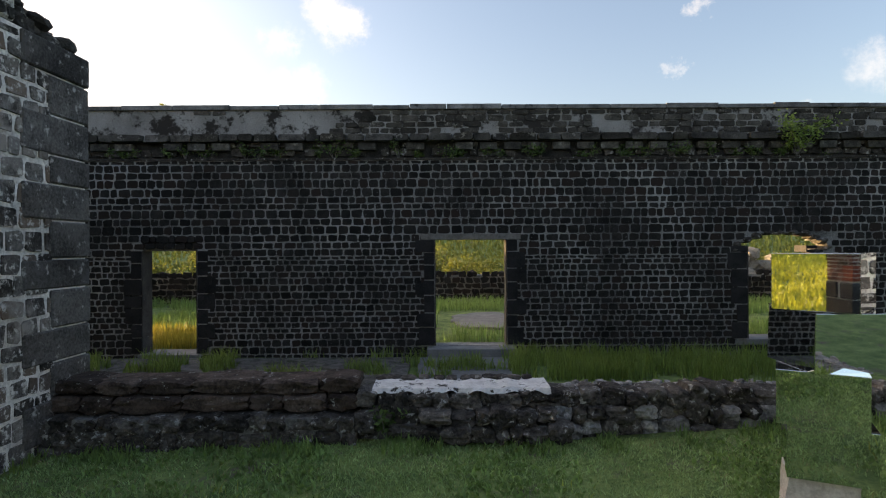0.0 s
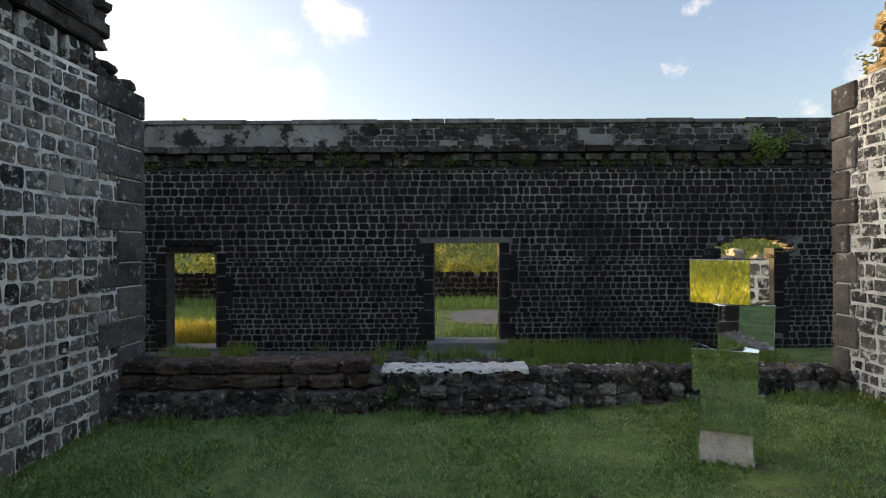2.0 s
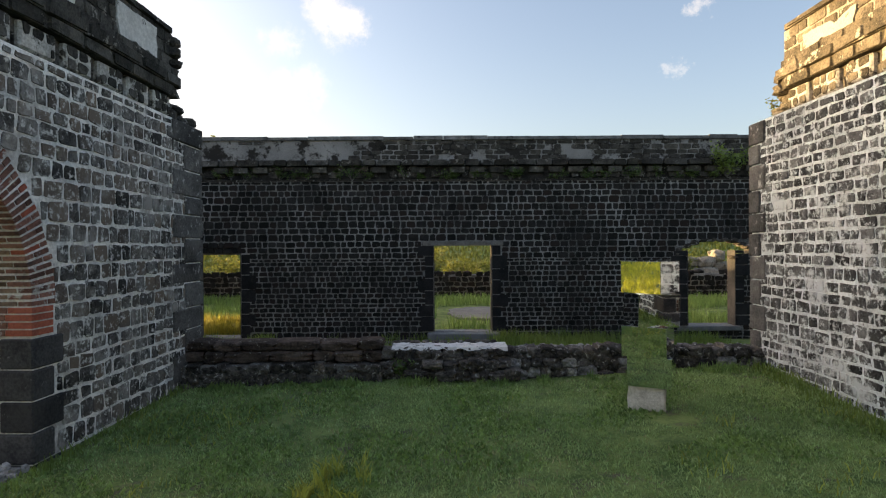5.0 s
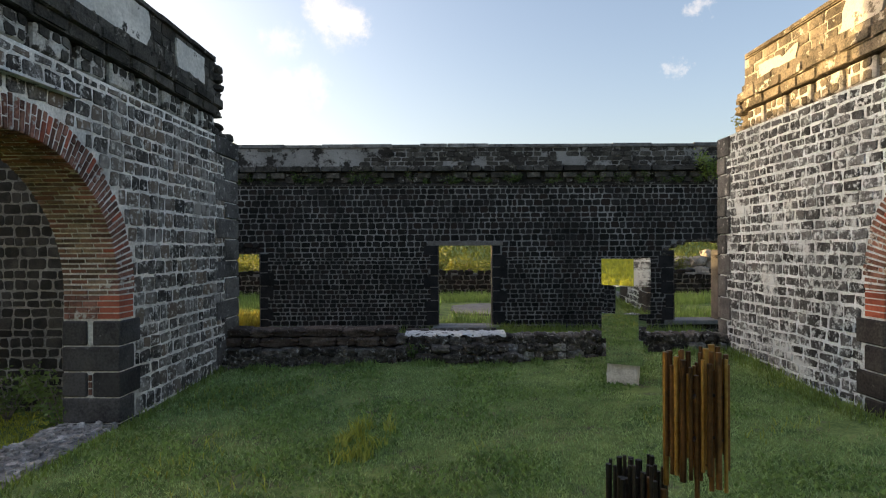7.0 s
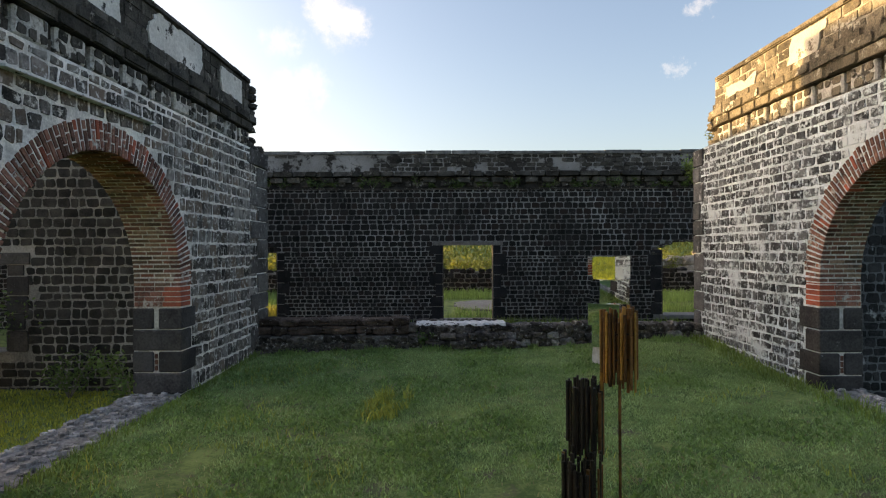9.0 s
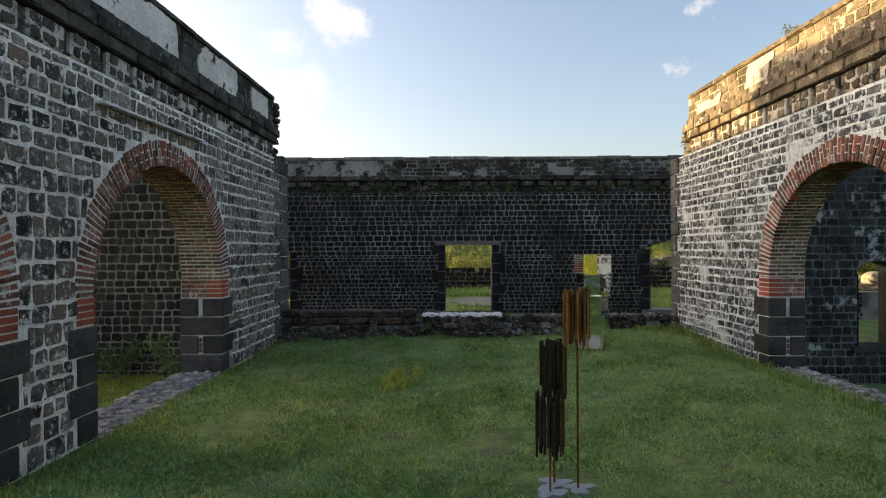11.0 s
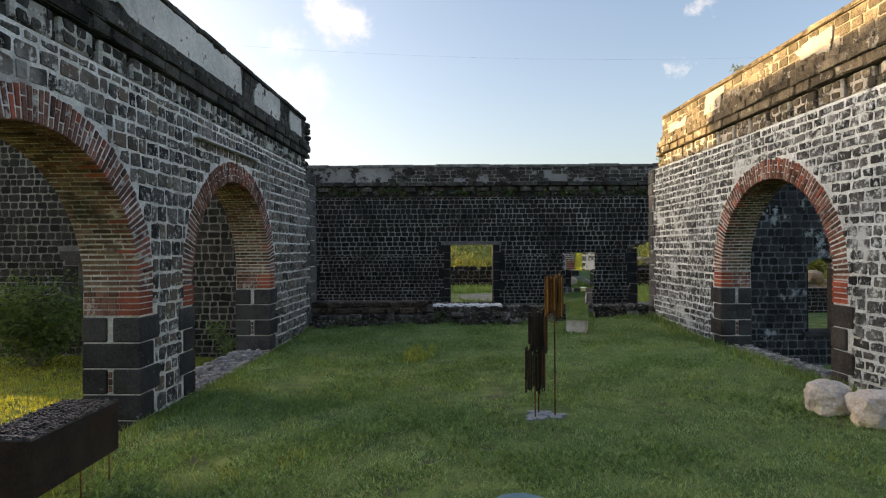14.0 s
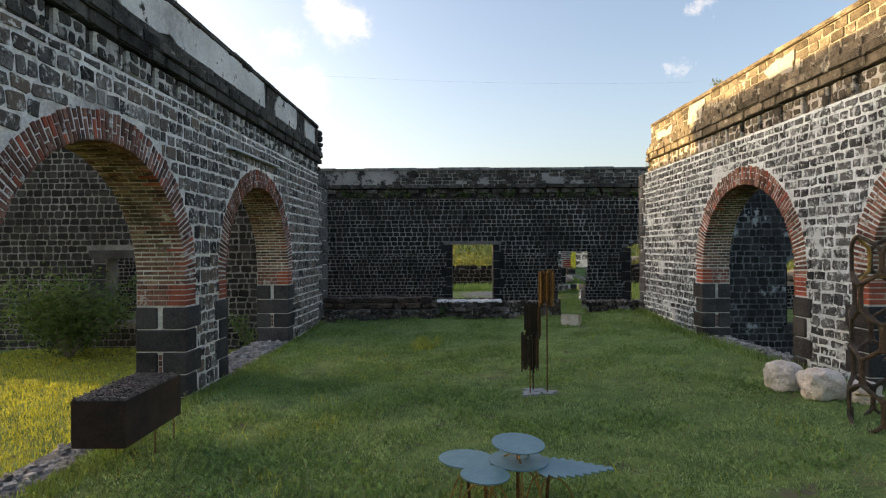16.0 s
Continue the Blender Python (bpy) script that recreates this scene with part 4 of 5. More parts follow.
def slabs():
    tagged(part("concrete_slab", box_bm(-0.45, 1.5, 9.0, 11.4, -0.25, -0.07, 0.02), M_CONCRETE), "grey concrete slab before the doorway", "slab", kind="structure")
    bm = bmesh.new()
    ring = []
    for i in range(40):
        a = i * math.tau / 40
        q = 1 + 0.28 * noise.noise((2 * math.cos(a), 2 * math.sin(a), 3)) + 0.1 * noise.noise((7 * math.cos(a), 7 * math.sin(a), 3))
        ring.append([bm.verts.new((1.35 + 1.1 * q * math.cos(a), 15.9 + 1.7 * q * math.sin(a), z)) for z in (-0.1, 0.12)])
    bm.faces.new([p[1] for p in ring])
    for p, q in zip(ring, ring[1:] + ring[:1]):
        bm.faces.new((p[0], q[0], q[1], p[1]))
    tagged(part("yard_path", bm, M_CONCRETE), "grey gravelly concrete patch in the yard", "path", kind="structure")
    tagged(part("doorstep", box_bm(-0.3, 1.5, 11.35, 11.9, -0.2, 0.09, 0.02), M_CONCRETE), "worn grey stone doorstep", "doorstep", kind="structure")
    tagged(part("window_sill", box_bm(-6.2, -4.95, FAR_Y - 0.12, FAR_Y + 0.56, -0.14, -0.04, 0.015), M_CONCRETE), "flat grey stone sill", "sill", kind="structure")
    tagged(part("window_sill", box_bm(6.22, 7.6, FAR_Y - 0.12, FAR_Y + 0.56, 0.1, 0.21, 0.015), M_CONCRETE), "flat grey stone sill", "sill", kind="structure")
    tagged(part("passage_paving", box_bm(-7.5, -0.6, 9.2, 11.5, -0.25, -0.085, 0.02), M_DIRT), "grey-brown rough paving strip along the wall", "paving", kind="structure")
    bm = bmesh.new()
    pts = [LEFT.at(u, v, d) for d in (-0.02, 0.10) for u, v in ((-0.7, 3.597), (1.48, 3.622), (1.48, 3.645), (-0.7, 3.62))]
    vs = [bm.verts.new(p) for p in pts]
    for f in ((0, 1, 2, 3), (7, 6, 5, 4), (0, 4, 5, 1), (1, 5, 6, 2), (2, 6, 7, 3), (3, 7, 4, 0)):
        bm.faces.new([vs[i] for i in f])
    bmesh.ops.recalc_face_normals(bm, faces=bm.faces)
    tagged(part("drip_ledge", bm, M_WHITECAP), "thin white stone ledge on the arcade wall", "ledge", kind="structure")


slabs()


# ---- sculptures ----
def mirror_stack():
    rng = random.Random(81)
    g = lawn_z(2.3, 3.5)
    st = empty("mirror_sculpture", (2.31, 3.5, g), "stack of four turned mirror boxes on a pale stone block", "sculpture")
    stone = box_bm(-0.185, 0.185, -0.16, 0.16, -0.05, 0.255)
    bmesh.ops.subdivide_edges(stone, edges=stone.edges, cuts=5, use_grid_fill=True)
    for v in stone.verts:
        w = noise.noise(v.co * 5 + Vector((3, 1, 7)))
        v.co.x += 0.025 * w - 0.04 * (v.co.z - 0.1) * (1 if v.co.x > 0 else -0.2) + 0.012 * noise.noise(v.co * 14)
        v.co.y += 0.02 * noise.noise(v.co * 6)
    b = part("stone_base", stone, M_ROCK, st, "rough pale pinkish stone block")
    b.rotation_euler = (0, 0, radians(-24))
    z = 0.25
    for yaw, w, h, dx, tilt in ((-27, 0.45, 0.32, 0.05, 0.8), (-31, 0.46, 0.325, 0.01, 1.3), (2, 0.445, 0.35, 0.045, 2.5), (-46, 0.45, 0.34, 0.035, 0.3)):
        bx = empty("mirror_box", (dx, 0, z + h / 2))
        bx.parent = st
        bx.rotation_euler = (radians(tilt), radians(tilt * 0.2), radians(yaw))
        part("core", box_bm(-w / 2 + 0.004, w / 2 - 0.004, -w / 2 + 0.004, w / 2 - 0.004, -h / 2 + 0.004, h / 2 - 0.004), M_STEEL, bx)
        for k in range(4):
            p = part("mirror_panel", box_bm(-w / 2 + 0.002, w / 2 - 0.002, -w / 2 - 0.001, -w / 2 + 0.003, -h / 2, h / 2, 0.0015), M_MIRROR, bx)
            p.rotation_euler = (0, 0, k * math.pi / 2)
        part("mirror_panel", box_bm(-w / 2 - 0.003, w / 2 + 0.003, -w / 2 - 0.003, w / 2 + 0.003, h / 2 - 0.006, h / 2 + 0.001, 0.002), M_MIRROR, bx)
        z += h
    return st


mirror_stack()


def pipe_sculpture():
    rng = random.Random(82)
    g = lawn_z(0.65, -1.95)
    st = empty("pipe_sculpture", (0.68, -2.11, g), "three clusters of rusty steel tubes with painted gold glints on thin poles", "sculpture")
    for k, (px, py, top, low, rad, m) in enumerate(((0.095, 0.03, 1.48, 1.05, 0.088, 36), (-0.06, 0.12, 1.10, 0.66, 0.094, 36), (-0.122, -0.05, 0.74, 0.30, 0.102, 36))):
        foot = bmesh.new()
        outline = [(0.10 + 0.03 * math.sin(3 * a + k) + 0.02 * math.sin(5 * a)) for a in [i * math.tau / 28 for i in range(28)]]
        r = [[foot.verts.new((px + outline[i] * math.cos(i * math.tau / 28), py + 0.9 * outline[i] * math.sin(i * math.tau / 28), z)) for i in range(28)] for z in (-0.02, 0.014 + 0.004 * k)]
        foot.faces.new(r[1])
        for i in range(28):
            foot.faces.new((r[0][i], r[0][(i + 1) % 28], r[1][(i + 1) % 28], r[1][i]))
        part("foot_plate", foot, M_STEEL, st, "grey steel foot plate")
        part("pole", tube(bmesh.new(), (px, py, 0), (px, py, low + 0.12), 0.008, 8), M_RUST, st)
        for i in range(m):
            inner = i >= 21
            a = i * math.tau / (21 if not inner else m - 21) + rng.uniform(-0.1, 0.1)
            rr = rad * (1.0 if not inner else 0.55) * rng.uniform(0.85, 1.05)
            x, y = px + rr * math.cos(a), py + rr * math.sin(a)
            z1, z0 = top - rng.uniform(0, 0.09), low + rng.uniform(-0.03, 0.09)
            q = rng.choice((0.006, 0.008, 0.0095))
            # Every third top tube is gold: sun reflecting on rust, put into the colour.
            part("tube", tube(bmesh.new(), (x, y, z0), (x, y, z1), q, 10), (M_GLINT if (i * 7) % 3 == 0 else M_RUST) if k == 0 else (M_RUST if i % 9 == 0 else M_TUBE), st)
        for z in (low + 0.15, top - 0.15):
            bm = bmesh.new()
            for i in range(6):
                a = i * math.pi / 3
                tube(bm, (px, py, z), (px + rad * math.cos(a), py + rad * math.sin(a), z), 0.005, 6)
            part("spacer", bm, M_DARKRUST, st)
    return st


M_TUBE = mat("dark_steel_tube", (0.014, 0.011, 0.009), (0.042, 0.032, 0.025), scale=6.0, rough=0.5, bump=0.2, spread=0.4, metal=0.4)
# Rust with the sun's golden reflection in its colour.
M_GLINT = mat("sun_glint_rust", (0.30, 0.16, 0.04), (0.55, 0.33, 0.10), scale=7.0, rough=0.42, bump=0.2, metal=0.75)
pipe_sculpture()


def beam_sculpture():
    rng = random.Random(83)
    g = lawn_z(-3.1, -3.9)
    st = empty("beam_sculpture", (-3.18, -3.92, g), "dark rusted square beam of packed rods on thin legs", "sculpture")
    z0, z1, hx, hy = 0.58 - g, 0.955 - g, 0.215, 0.475
    part("body", box_bm(-hx, hx, -hy, hy, z0, z1, 0.004), M_DARKRUST, st)
    V, F = [], []
    nx, ny = 19, 48
    for i in range(nx):
        for j in range(ny):
            x, y = -hx + (i + 0.5) * 2 * hx / nx, -hy + (j + 0.5) * 2 * hy / ny
            zt = z1 + rng.uniform(0.004, 0.03)
            k, q = len(V), hx / nx * 0.9
            for z in (z1 - 0.002, zt):
                V += [(x + q * math.cos(a * math.pi / 3), y + q * math.sin(a * math.pi / 3), z) for a in range(6)]
            F += [(k + a, k + (a + 1) % 6, k + 6 + (a + 1) % 6, k + 6 + a) for a in range(6)] + [tuple(range(k + 6, k + 12))]
    tagged(part("rod_packing", (V, F), M_RODS, st, "packed grey rod ends"), kind="stuff")
    for x in (-hx + 0.06, hx - 0.03):
        for y in (-hy + 0.52, hy - 0.08):
            part("leg", tube(bmesh.new(), (x, y, -0.05), (x, y, z0 + 0.01), 0.006, 8), M_RUST, st)
    return st


M_RODS = mat("grey_rods", (0.05, 0.048, 0.05), (0.16, 0.15, 0.155), scale=9.0, rough=0.5, spread=0.4, metal=0.5, bump=0.2)
beam_sculpture()


M_YRUST = mat("yellowed_rust", (0.20, 0.12, 0.03), (0.42, 0.27, 0.07), scale=8.0, rough=0.55, bump=0.3, metal=0.3)


def disc_table():
    rng = random.Random(84)
    g = lawn_z(0, -5.3)
    st = empty("disc_sculpture", (-0.05, -5.3, g), "blue-grey steel discs and a serrated leaf on curved rusty stems", "sculpture")

    def disc(x, y, z, r, lean):
        bm = bmesh.new()
        bmesh.ops.create_cone(bm, cap_ends=True, segments=48, radius1=r, radius2=r, depth=0.008, matrix=Matrix.Translation((x, y, z - g)) @ Euler(lean).to_matrix().to_4x4())
        return part("disc", bm, M_BLUE, st)

    disc(0.065, 0.04, 0.90, 0.168, (0.06, 0.05, 0))
    disc(-0.262, 0.05, 0.80, 0.178, (-0.03, 0.03, 0))
    disc(-0.165, -0.22, 0.805, 0.146, (0, 0.03, 0))
    disc(0.06, 0.02, 0.80, 0.185, (-0.01, 0.02, 0))
    bm = bmesh.new()
    up, n = [], 44
    for i in range(n + 1):
        f = i / n
        half = 0.14 * math.sin(math.pi * min(1, f * 0.75 + 0.25)) * (1 - f) ** 0.35
        saw = 0.07 * ((i % 5) / 5) * (1 - f * 0.5)
        up.append((0.16 + 0.475 * f, half + saw + 0.004))
    ring = [(x, -0.06 + w) for x, w in up] + [(x, -0.06 - w) for x, w in up[::-1]]
    for z, flip in ((0.79 - g, 0), (0.784 - g, 1)):
        vs = [bm.verts.new((x, y, z - 0.03 * (x - 0.24))) for x, y in ring]
        bm.faces.new(vs if not flip else vs[::-1])
    bm.verts.ensure_lookup_table()
    m = len(ring)
    for i in range(m):
        bm.faces.new((bm.verts[i], bm.verts[m + i], bm.verts[m + (i + 1) % m], bm.verts[(i + 1) % m]))
    part("leaf", bm, M_BLUE, st, "serrated blue-grey steel leaf")
    for (x, y, z) in ((0.065, 0.04, 0.89), (-0.262, 0.05, 0.79), (-0.165, -0.22, 0.795), (0.06, 0.02, 0.79), (0.24, -0.06, 0.78)):
        part("stem", tube(bmesh.new(), (x, y, z - g), (x * 0.9, y * 0.9, -0.02), 0.011, 8), M_RUST, st)
        for k in range(3):
            a = k * math.tau / 3 + x * 9
            pts = [(x * 0.95 + (0.02 + 0.20 * (i / 7) ** 0.8) * math.cos(a), y * 0.95 + (0.02 + 0.20 * (i / 7) ** 0.8) * math.sin(a), (z - g - 0.06) * (1 - (i / 7) ** 2.2)) for i in range(8)]
            part("root", bent(bmesh.new(), pts, 0.006), M_YRUST, st)
    return st


disc_table()


def lattice_sculpture():
    """An upright round cage of welded, hexagonal rusty links with thin cross bars."""
    cx, cy, rad = 3.77, -3.64, 0.40
    g = lawn_z(cx, cy)
    st = empty("lattice_sculpture", (cx, cy, g), "upright cage of hexagonal rusted iron links with yellow-painted bars", "sculpture")
    n, rows, cell = 6, 5, 0.36
    for j in range(rows):
        for i in range(n):
            a0 = (i + 0.5 * (j % 2)) * math.tau / n
            bm = bmesh.new()
            pts = []
            for k in range(19):
                t = k * math.pi / 9 + math.pi / 6
                q = 1 - 0.09 * (1 - math.cos(6 * (t - math.pi / 6))) / 2
                a = a0 + 0.5 * q * math.cos(t) * math.tau / n * 1.06
                z = 0.17 + j * cell * 0.95 + cell * 0.62 * q * math.sin(t)
                b = rad * (1 + 0.04 * math.sin(3 * a + j))
                pts.append((b * math.cos(a), b * math.sin(a), z))
            bent(bm, pts, 0.019, 8)
            part("link", bm, M_YRUST if (i + 2 * j) % 5 == 0 and j > 2 else M_LINK, st)
    for j in range(4):
        z = 0.25 + 0.38 * j
        a = 0.6 * j
        part("cross_bar", tube(bmesh.new(), (-0.45 * math.cos(a), -0.45 * math.sin(a), z + 0.06), (0.45 * math.cos(a), 0.45 * math.sin(a), z - 0.05), 0.008, 8), M_YRUST, st)
    for i in range(3):
        a = i * math.tau / 3 + 0.5
        part("foot", tube(bmesh.new(), (rad * math.cos(a), rad * math.sin(a), -0.05), (rad * math.cos(a), rad * math.sin(a), 0.14), 0.02, 8), M_LINK, st)
    return st


M_LINK = mat("rusted_iron_link", (0.035, 0.026, 0.020), (0.11, 0.075, 0.05), scale=8.0, rough=0.6, bump=0.4, metal=0.4)
lattice_sculpture()


def rocks():
    rng = random.Random(85)
    for x, y, w, d, h, label in ((3.50, -2.22, 0.375, 0.36, 0.37, "rounded pale pinkish boulder beside the arcade wall"),
                                 (3.66, -2.63, 0.40, 0.38, 0.36, "broad pale pinkish boulder beside the arcade wall"),
                                 (3.98, -2.84, 0.32, 0.3, 0.26, "small pale boulder behind the iron cage")):
        bm = rounded_stone(rng, 0, 0, 0, w, d, h, 0.20, 4, 0.45)
        ob = part("boulder", bm, M_ROCK)
        ob.location = (x, y, lawn_z(x, y) + h * 0.40)
        tagged(ob, label, "boulder", "boulders by the wall")


rocks()


def cable():
    bm = bmesh.new()
    pts = [(-3.6 + 8.1 * i / 16, -2.6 + 0.6 * i / 16, 4.20 - 0.16 * (1 - (i / 8 - 1) ** 2)) for i in range(17)]
    bent(bm, pts, 0.0004, 5)
    tagged(part("overhead_cable", bm, M_STEEL), "thin grey cable strung across the court", "cable")


cable()


# ---- outside, beyond the far wall ----
def field_wall():
    rng = random.Random(91)
    wall = empty("field_wall", (0, 0, 0), "low dark rubble field wall among weeds", "wall", kind="structure")
    part("core", box_bm(-24, 15.5, 21.2, 21.7, -0.2, 1.1), M_MORTAR_FAR, wall)
    f = Face((0, 21.2, 0), (1, 0, 0), (0, -1, 0))
    rects = courses(rng, -18, 15.5, 0.0, 1.25, 0.2, 0.26, 0.03, lambda *q: q[3] > 1.1 and rng.random() < 0.4)
    lay(f, rects, rng, M_STONE_FAR, wall, lambda r: False, depth=0.05, rough=0.035)
    for i in range(60):
        x = rng.uniform(-16, 15.2)
        part("top_stone", rounded_stone(rng, x, 21.45, 1.14, rng.uniform(0.2, 0.5), 0.35, rng.uniform(0.12, 0.3), 0.2, 1), M_STONE_FAR, wall)


field_wall()


def ruin():
    rng = random.Random(92)
    for label, x0, x1, y, top in (("fallen heap of sunlit tan stones behind the field wall", 9.5, 16.5, 23.4, 1.7), ("low heap of sunlit tan stones beyond the broken wall", 12.3, 17.8, 14.7, 0.85)):
        r = empty("stone_heap", (0, 0, 0), label, "rubble")
        x = x0
        while x < x1:
            w = rng.uniform(0.35, 0.8)
            z = 0.0
            while z < top * rng.uniform(0.8, 1.05):
                h = rng.uniform(0.3, 0.5)
                part("stone", rounded_stone(rng, x + w / 2, y + rng.uniform(-0.25, 0.25), z + h / 2, w * 1.1, 0.8, h * 1.15, 0.2, 2, 0.8), M_PARAPET_BED, r)
                z += h
            x += w * 0.9


ruin()


# ---- plants ----
def blades(name, spots, length, width, material, seed, label, category, lean=0.5, parent=None):
    """Many grass blades, each a bent strip of three triangles, at the given (x, y, z) spots."""
    rs = np.random.RandomState(seed)
    p = np.asarray(spots, dtype=float)
    n = len(p)
    a = rs.uniform(0, 2 * np.pi, n)
    h = length * rs.uniform(0.55, 1.3, n)
    w = width * rs.uniform(0.6, 1.3, n)
    side = np.stack([np.cos(a), np.sin(a), np.zeros(n)], 1)
    b = rs.uniform(0, 2 * np.pi, n)
    k = lean * rs.uniform(0.1, 1.0, n) * h
    tip = np.stack([np.cos(b) * k, np.sin(b) * k, h], 1)
    mid = tip * np.array([0.35, 0.35, 0.6])
    v = np.stack([p - side * w[:, None] / 2, p + side * w[:, None] / 2, p + mid + side * w[:, None] * 0.35, p + mid - side * w[:, None] * 0.35, p + tip], 1).reshape(-1, 3)
    i = np.arange(n)[:, None] * 5
    quads = (i + np.array([[0, 1, 2, 3]]))
    tris = (i + np.array([[3, 2, 4]]))
    me = bpy.data.meshes.new(name)
    me.vertices.add(len(v))
    me.vertices.foreach_set("co", v.ravel())
    loops = np.concatenate([quads, tris], 1).ravel()
    me.loops.add(len(loops))
    me.loops.foreach_set("vertex_index", loops.astype(np.int32))
    me.polygons.add(2 * n)
    starts = (np.arange(n)[:, None] * 7 + np.array([[0, 4]])).ravel()
    me.polygons.foreach_set("loop_start", starts.astype(np.int32))
    me.update(calc_edges=True)
    me.validate()
    me.materials.append(material)
    ob = new(name, me)
    if parent is not None:
        ob.parent = parent
    return tagged(ob, label, category, kind="stuff")


def scatter(seed, n, x0, x1, y0, y1, keep=None):
    rng = random.Random(seed)
    out = []
    while len(out) < n:
        x, y = rng.uniform(x0, x1), rng.uniform(y0, y1)
        if keep is None or keep(x, y, rng):
            out.append((x, y, ground_z(x, y) - 0.004))
    return out


def patchy(x, y, rng):
    thin = 0.25 * smooth(0.8, -1.5, x)
    thin += 0.9 * smooth(0.36, 0.5, noise.noise((x * 1.5, y * 1.5, 77))) + 0.9 * smooth(0.28, 0.12, math.hypot(x - 0.35, (y + 3.0) * 1.3)) + 0.8 * smooth(0.5, 0.15, math.hypot(x + 0.2, (y + 1.2) * 1.4))
    return noise.noise((x * 0.9, y * 0.9, 2)) + 0.7 * noise.noise((x * 3, y * 3, 5)) - thin > rng.uniform(-1.0, 0.3)


def court(x, y):
    return -3.5 + 0.028 * y < x < 4.42 and not (0.3 < x < 1.0 and -2.2 < y < -1.75)


blades("lawn", scatter(1, 210000, -3.6, 4.45, -8.0, 4.9, lambda x, y, r: court(x, y) and patchy(x, y, r)), 0.030, 0.010, M_GRASS, 1, "short mown green lawn", "grass", 1.5)
blades("lawn_weeds", scatter(2, 38000, -3.6, 4.45, -8.0, 4.95, lambda x, y, r: court(x, y) and noise.noise((x * 1.1, y * 1.1, 20)) + 0.3 * smooth(1.5, -2.5, x) > r.uniform(0.0, 0.5)), 0.042, 0.030, M_CLOVER, 2, "broad-leaved weeds in the lawn", "weeds", 1.3)
blades("dry_grass", scatter(14, 13000, -3.6, 4.45, -8.0, 4.9, lambda x, y, r: court(x, y) and noise.noise((x * 0.7, y * 0.7, 40)) + 0.25 * smooth(0.5, -2, x) > r.uniform(-0.2, 0.5)), 0.035, 0.008, M_DRY, 14, "dry straw blades among the lawn", "grass", 1.6)
blades("yellow_sprigs", scatter(15, 1500, -3.4, 4.2, -7.0, 4.0, lambda x, y, r: court(x, y) and noise.noise((x * 1.6, y * 1.6, 61)) + 0.25 * smooth(0.5, -2.5, x) > r.uniform(0.32, 0.5)), 0.085, 0.012, M_TUFT, 15, "yellowish sprigs standing above the lawn", "grass", 1.0)
blades("yellow_tuft", scatter(3, 300, -1.4, -0.3, 0.7, 2.3, lambda x, y, r: math.hypot((x + 0.98 - 0.13 * y) / 0.32, (y - 1.5) / 0.75) < r.random() and noise.noise((x * 5, y * 5, 8)) > 0.0), 0.13, 0.019, M_TUFT, 3, "yellowish tufts of longer grass", "grass", 1.1)
blades("wall_grass", scatter(4, 5200, 1.2, 6.6, 9.4, 11.6, lambda x, y, r: noise.noise((x * 1.5, y * 1.5, 9)) > r.uniform(-0.6, 0.3)), 0.30, 0.02, M_WEED, 4, "tall green grass in the passage", "grass", 0.5)
blades("edge_weeds", scatter(5, 1800, -3.4, 4.4, 4.55, 4.95, lambda x, y, r: noise.noise((x * 2, 3, 7)) > 0.0), 0.09, 0.014, M_CLOVER, 5, "weeds along the foot of the plinth", "weeds", 0.7)
blades("edge_weeds", scatter(6, 2600, 4.05, 4.42, -8, 5.0), 0.12, 0.012, M_WEED, 6, "grass along the foot of the arcade wall", "grass", 0.7)
blades("edge_weeds", scatter(7, 2600, -3.6, -3.25, -8, 4.9, lambda x, y, r: x > -3.5 + 0.028 * y), 0.09, 0.012, M_WEED, 7, "grass along the foot of the arcade wall", "grass", 0.7)
blades("passage_weeds", scatter(8, 3000, -7, 1.4, 9.5, 11.6, lambda x, y, r: noise.noise((x * 1.3, y * 1.3, 31)) > 0.1), 0.25, 0.02, M_WEED, 8, "scattered weeds on the passage floor", "weeds", 0.7)
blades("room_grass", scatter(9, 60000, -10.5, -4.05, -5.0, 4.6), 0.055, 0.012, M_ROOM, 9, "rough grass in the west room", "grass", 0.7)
blades("field_grass", scatter(10, 22000, -14, 14, 12.6, 21, lambda x, y, r: noise.noise((x * 0.4, y * 0.4, 12)) > -0.1 and not (-0.1 < x < 2.6 and 13.6 < y < 18)), 0.3, 0.025, M_CLOVER, 10, "tall weedy grass outside the wall", "grass", 0.5)
blades("sunlit_grass", scatter(11, 2600, -7, -4, 12.4, 13.6), 0.3, 0.022, M_SUNLIT, 11, "sunlit yellow grass by the window", "grass", 0.5)
blades("hill_grass", scatter(12, 30000, -45, 60, 24, 70), 0.45, 0.2, M_LEAF_FAR, 12, "sunlit grass on the slope beyond", "grass", 0.5)
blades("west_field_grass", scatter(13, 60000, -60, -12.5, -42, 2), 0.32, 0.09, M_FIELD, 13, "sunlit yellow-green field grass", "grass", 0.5)


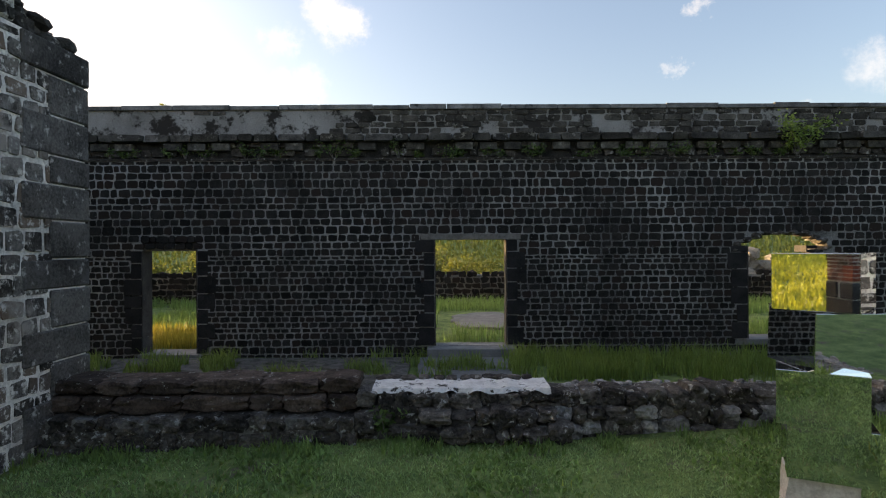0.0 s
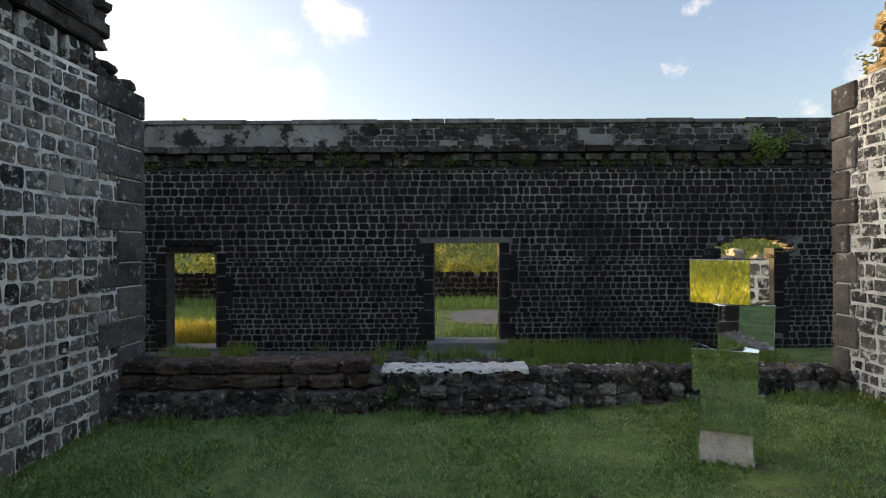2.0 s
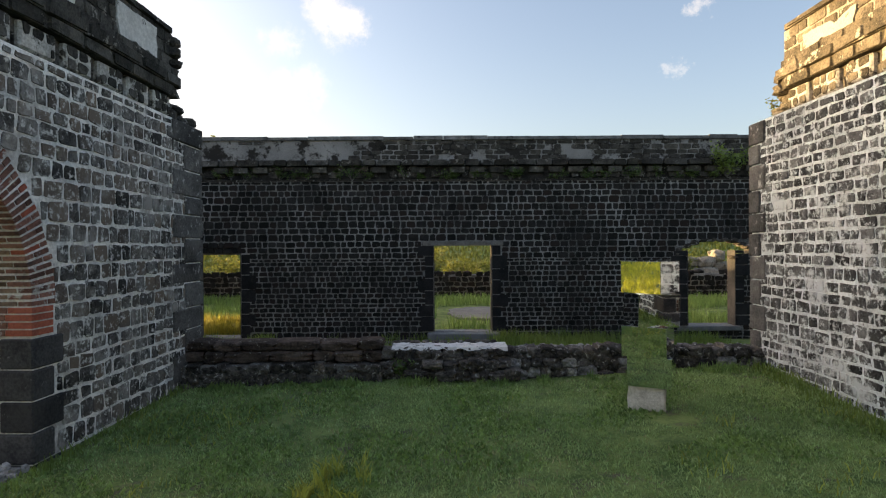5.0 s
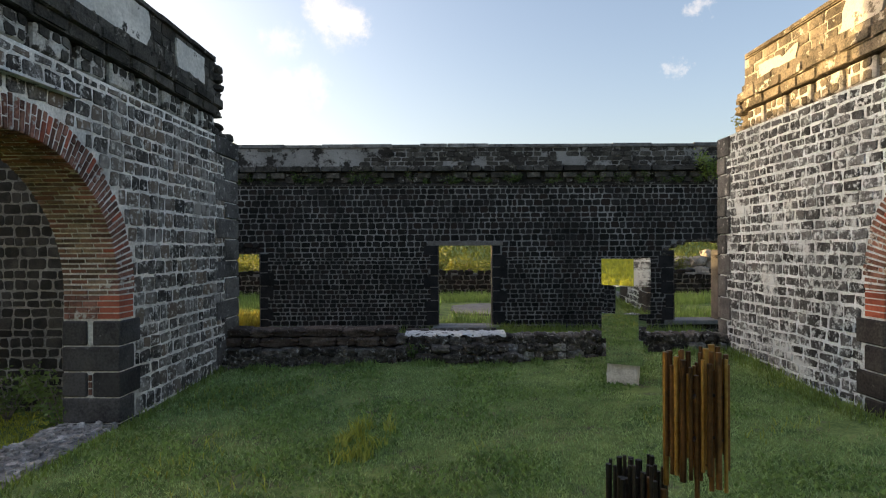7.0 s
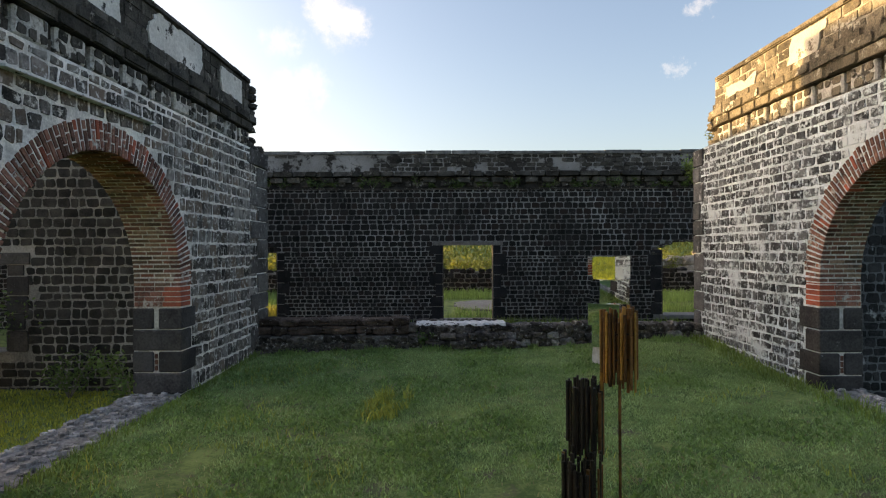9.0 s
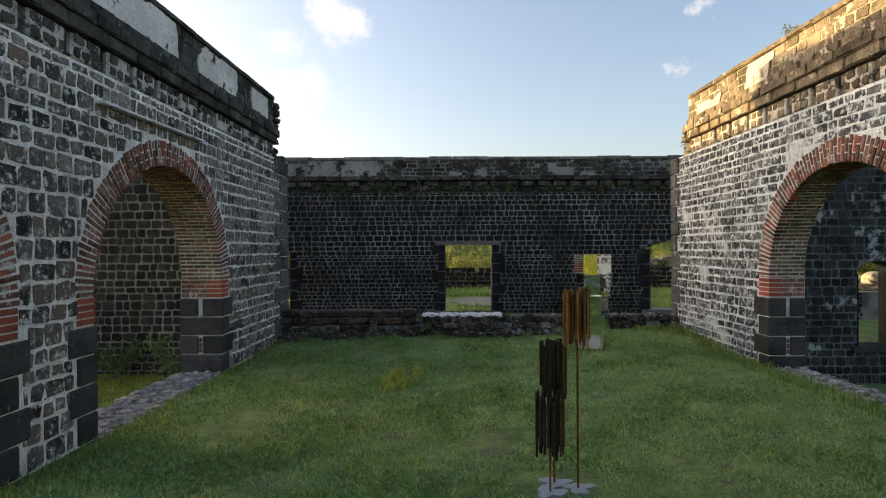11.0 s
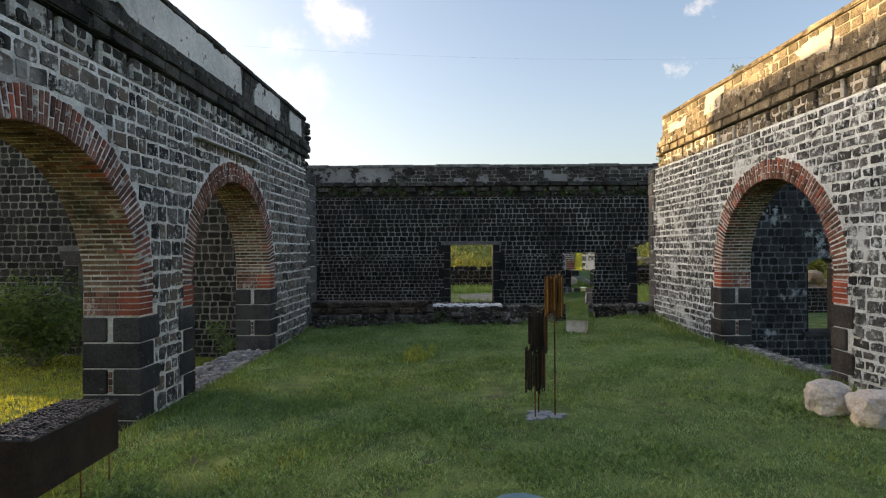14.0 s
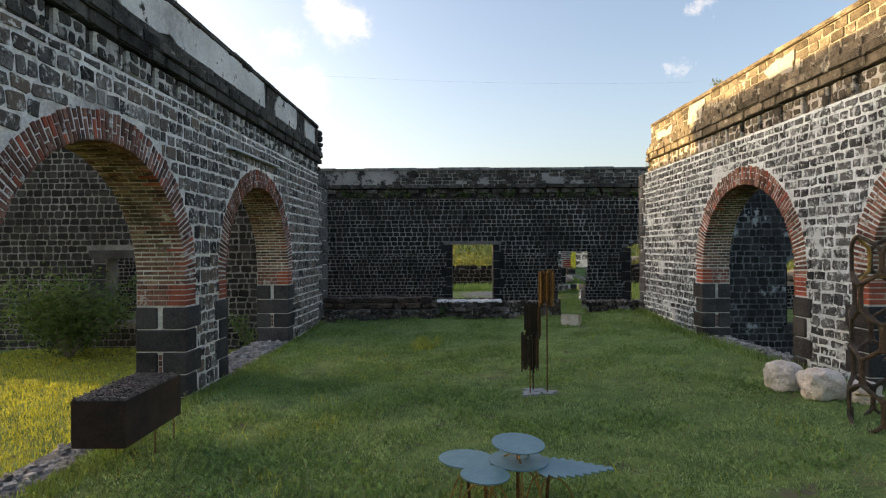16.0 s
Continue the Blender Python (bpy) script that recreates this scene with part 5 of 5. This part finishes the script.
def shrub(name, at, size, height, count, leaf, material, seed, label, stems=7):
    """Woody stems that fork outwards, with many small pointed leaves in uneven clumps."""
    rng = random.Random(seed)
    sh = empty(name, at, label, "shrub")
    V, F = [], []
    bm = bmesh.new()
    for s_ in range(stems):
        a = rng.uniform(0, math.tau)
        q = rng.uniform(0.3, 1.0)
        tip = Vector((size * q * math.cos(a), size * q * math.sin(a), height * rng.uniform(0.55, 1.0)))
        mid = tip * 0.5 + Vector((0, 0, height * 0.12))
        tube(bm, (0, 0, -0.03), mid, 0.012 * height + 0.002, 5, 0.008 * height + 0.002)
        tube(bm, mid, tip, 0.008 * height + 0.002, 5, 0.003)
        for k in range(count // stems):
            f = rng.uniform(0.25, 1.08)
            c = (mid * (f * 2) if f < 0.5 else mid.lerp(tip, f * 2 - 1)) + Vector((rng.gauss(0, 0.16), rng.gauss(0, 0.16), rng.gauss(0, 0.12))) * size
            d = Vector((rng.gauss(0, 1), rng.gauss(0, 1), rng.gauss(0.2, 0.6))).normalized()
            e = d.cross(Vector((rng.gauss(0, 1), rng.gauss(0, 1), rng.gauss(0, 1)))).normalized()
            ln = leaf * rng.uniform(0.6, 1.3)
            n = len(V)
            V += [c, c + d * ln * 0.5 + e * ln * 0.24, c + d * ln, c + d * ln * 0.5 - e * ln * 0.24]
            F.append((n, n + 1, n + 2, n + 3))
    part("woody_stem", bm, M_TIMBER, sh)
    part("crown", (V, F), material, sh)
    return sh


shrub("shrub", (-4.25, 2.55, -0.2), 0.45, 1.0, 700, 0.07, M_LEAF, 101, "straggling green shrub against the arch jamb")
shrub("shrub", (-8.6, 3.5, -0.2), 1.6, 1.7, 9000, 0.09, M_LEAF, 102, "large dark green bush in front of the cross wall", 14)
shrub("gap_weed", (-0.5, 5.0, lawn_z(-0.5, 5.0)), 0.2, 0.28, 240, 0.06, M_LEAF, 104, "low green weeds in a gap of the plinth", 6)
shrub("shrub", (-6.2, 4.2, -0.2), 0.6, 0.7, 700, 0.07, M_LEAF, 103, "low green bush in front of the cross wall")
rng_p = random.Random(110)
for x in (-7.0, -6.3, -5.6, -5.2, -4.2, -3.4, -2.6, -2.2, -1.0, 0.0, 1.0, 1.7, 2.2, 2.7, 3.2, 4.0, 4.7, 5.2, 6.0, 6.8, 7.9, -6.7, -4.8, -3.8, -1.6, -0.5, 0.5, 1.35, 3.6, 4.4, 5.6, 6.4):
    shrub("ledge_plant", (x + rng_p.uniform(-0.2, 0.2), FAR_Y + 0.06, FAR_TOP + 0.03), rng_p.uniform(0.16, 0.36), rng_p.uniform(0.16, 0.40), 180, 0.06, M_LEAF, 200 + int(x * 10), "small green plant growing on the wall ledge", 5)
shrub("ledge_bush", (7.3, FAR_Y - 0.05, 4.0), 0.6, 0.75, 1500, 0.08, M_WEED, 131, "bushy green plant growing out of the wall top", 9)
shrub("wall_plant", (4.62, 4.95, 3.9), 0.16, 0.3, 130, 0.06, M_LEAF_FAR, 132, "small sunlit plant on the broken wall end", 5)
shrub("wall_plant", (4.7, 1.7, 5.03), 0.2, 0.22, 90, 0.05, M_LEAF_FAR, 133, "small sunlit plant on the parapet", 5)
shrub("wall_plant", (-3.75, -2.0, 5.05), 0.16, 0.2, 80, 0.05, M_LEAF_FAR, 134, "small plant on the plastered parapet", 5)
shrub("wall_plant", (-5.8, FAR_Y + 0.2, 5.04), 0.14, 0.12, 80, 0.04, M_LEAF_FAR, 135, "small plant on the coping", 5)
for k in range(33):
    x = -15 + k * 1.3 + rng_p.uniform(-0.4, 0.4)
    shrub("field_bush", (x, 23.6 + rng_p.uniform(-0.8, 2.4), 0.1), rng_p.uniform(0.8, 1.3), rng_p.uniform(1.2, 2.0), 1300, 0.15, M_LEAF_FAR, 300 + k, "sunlit yellow-green bush beyond the field wall", 8)
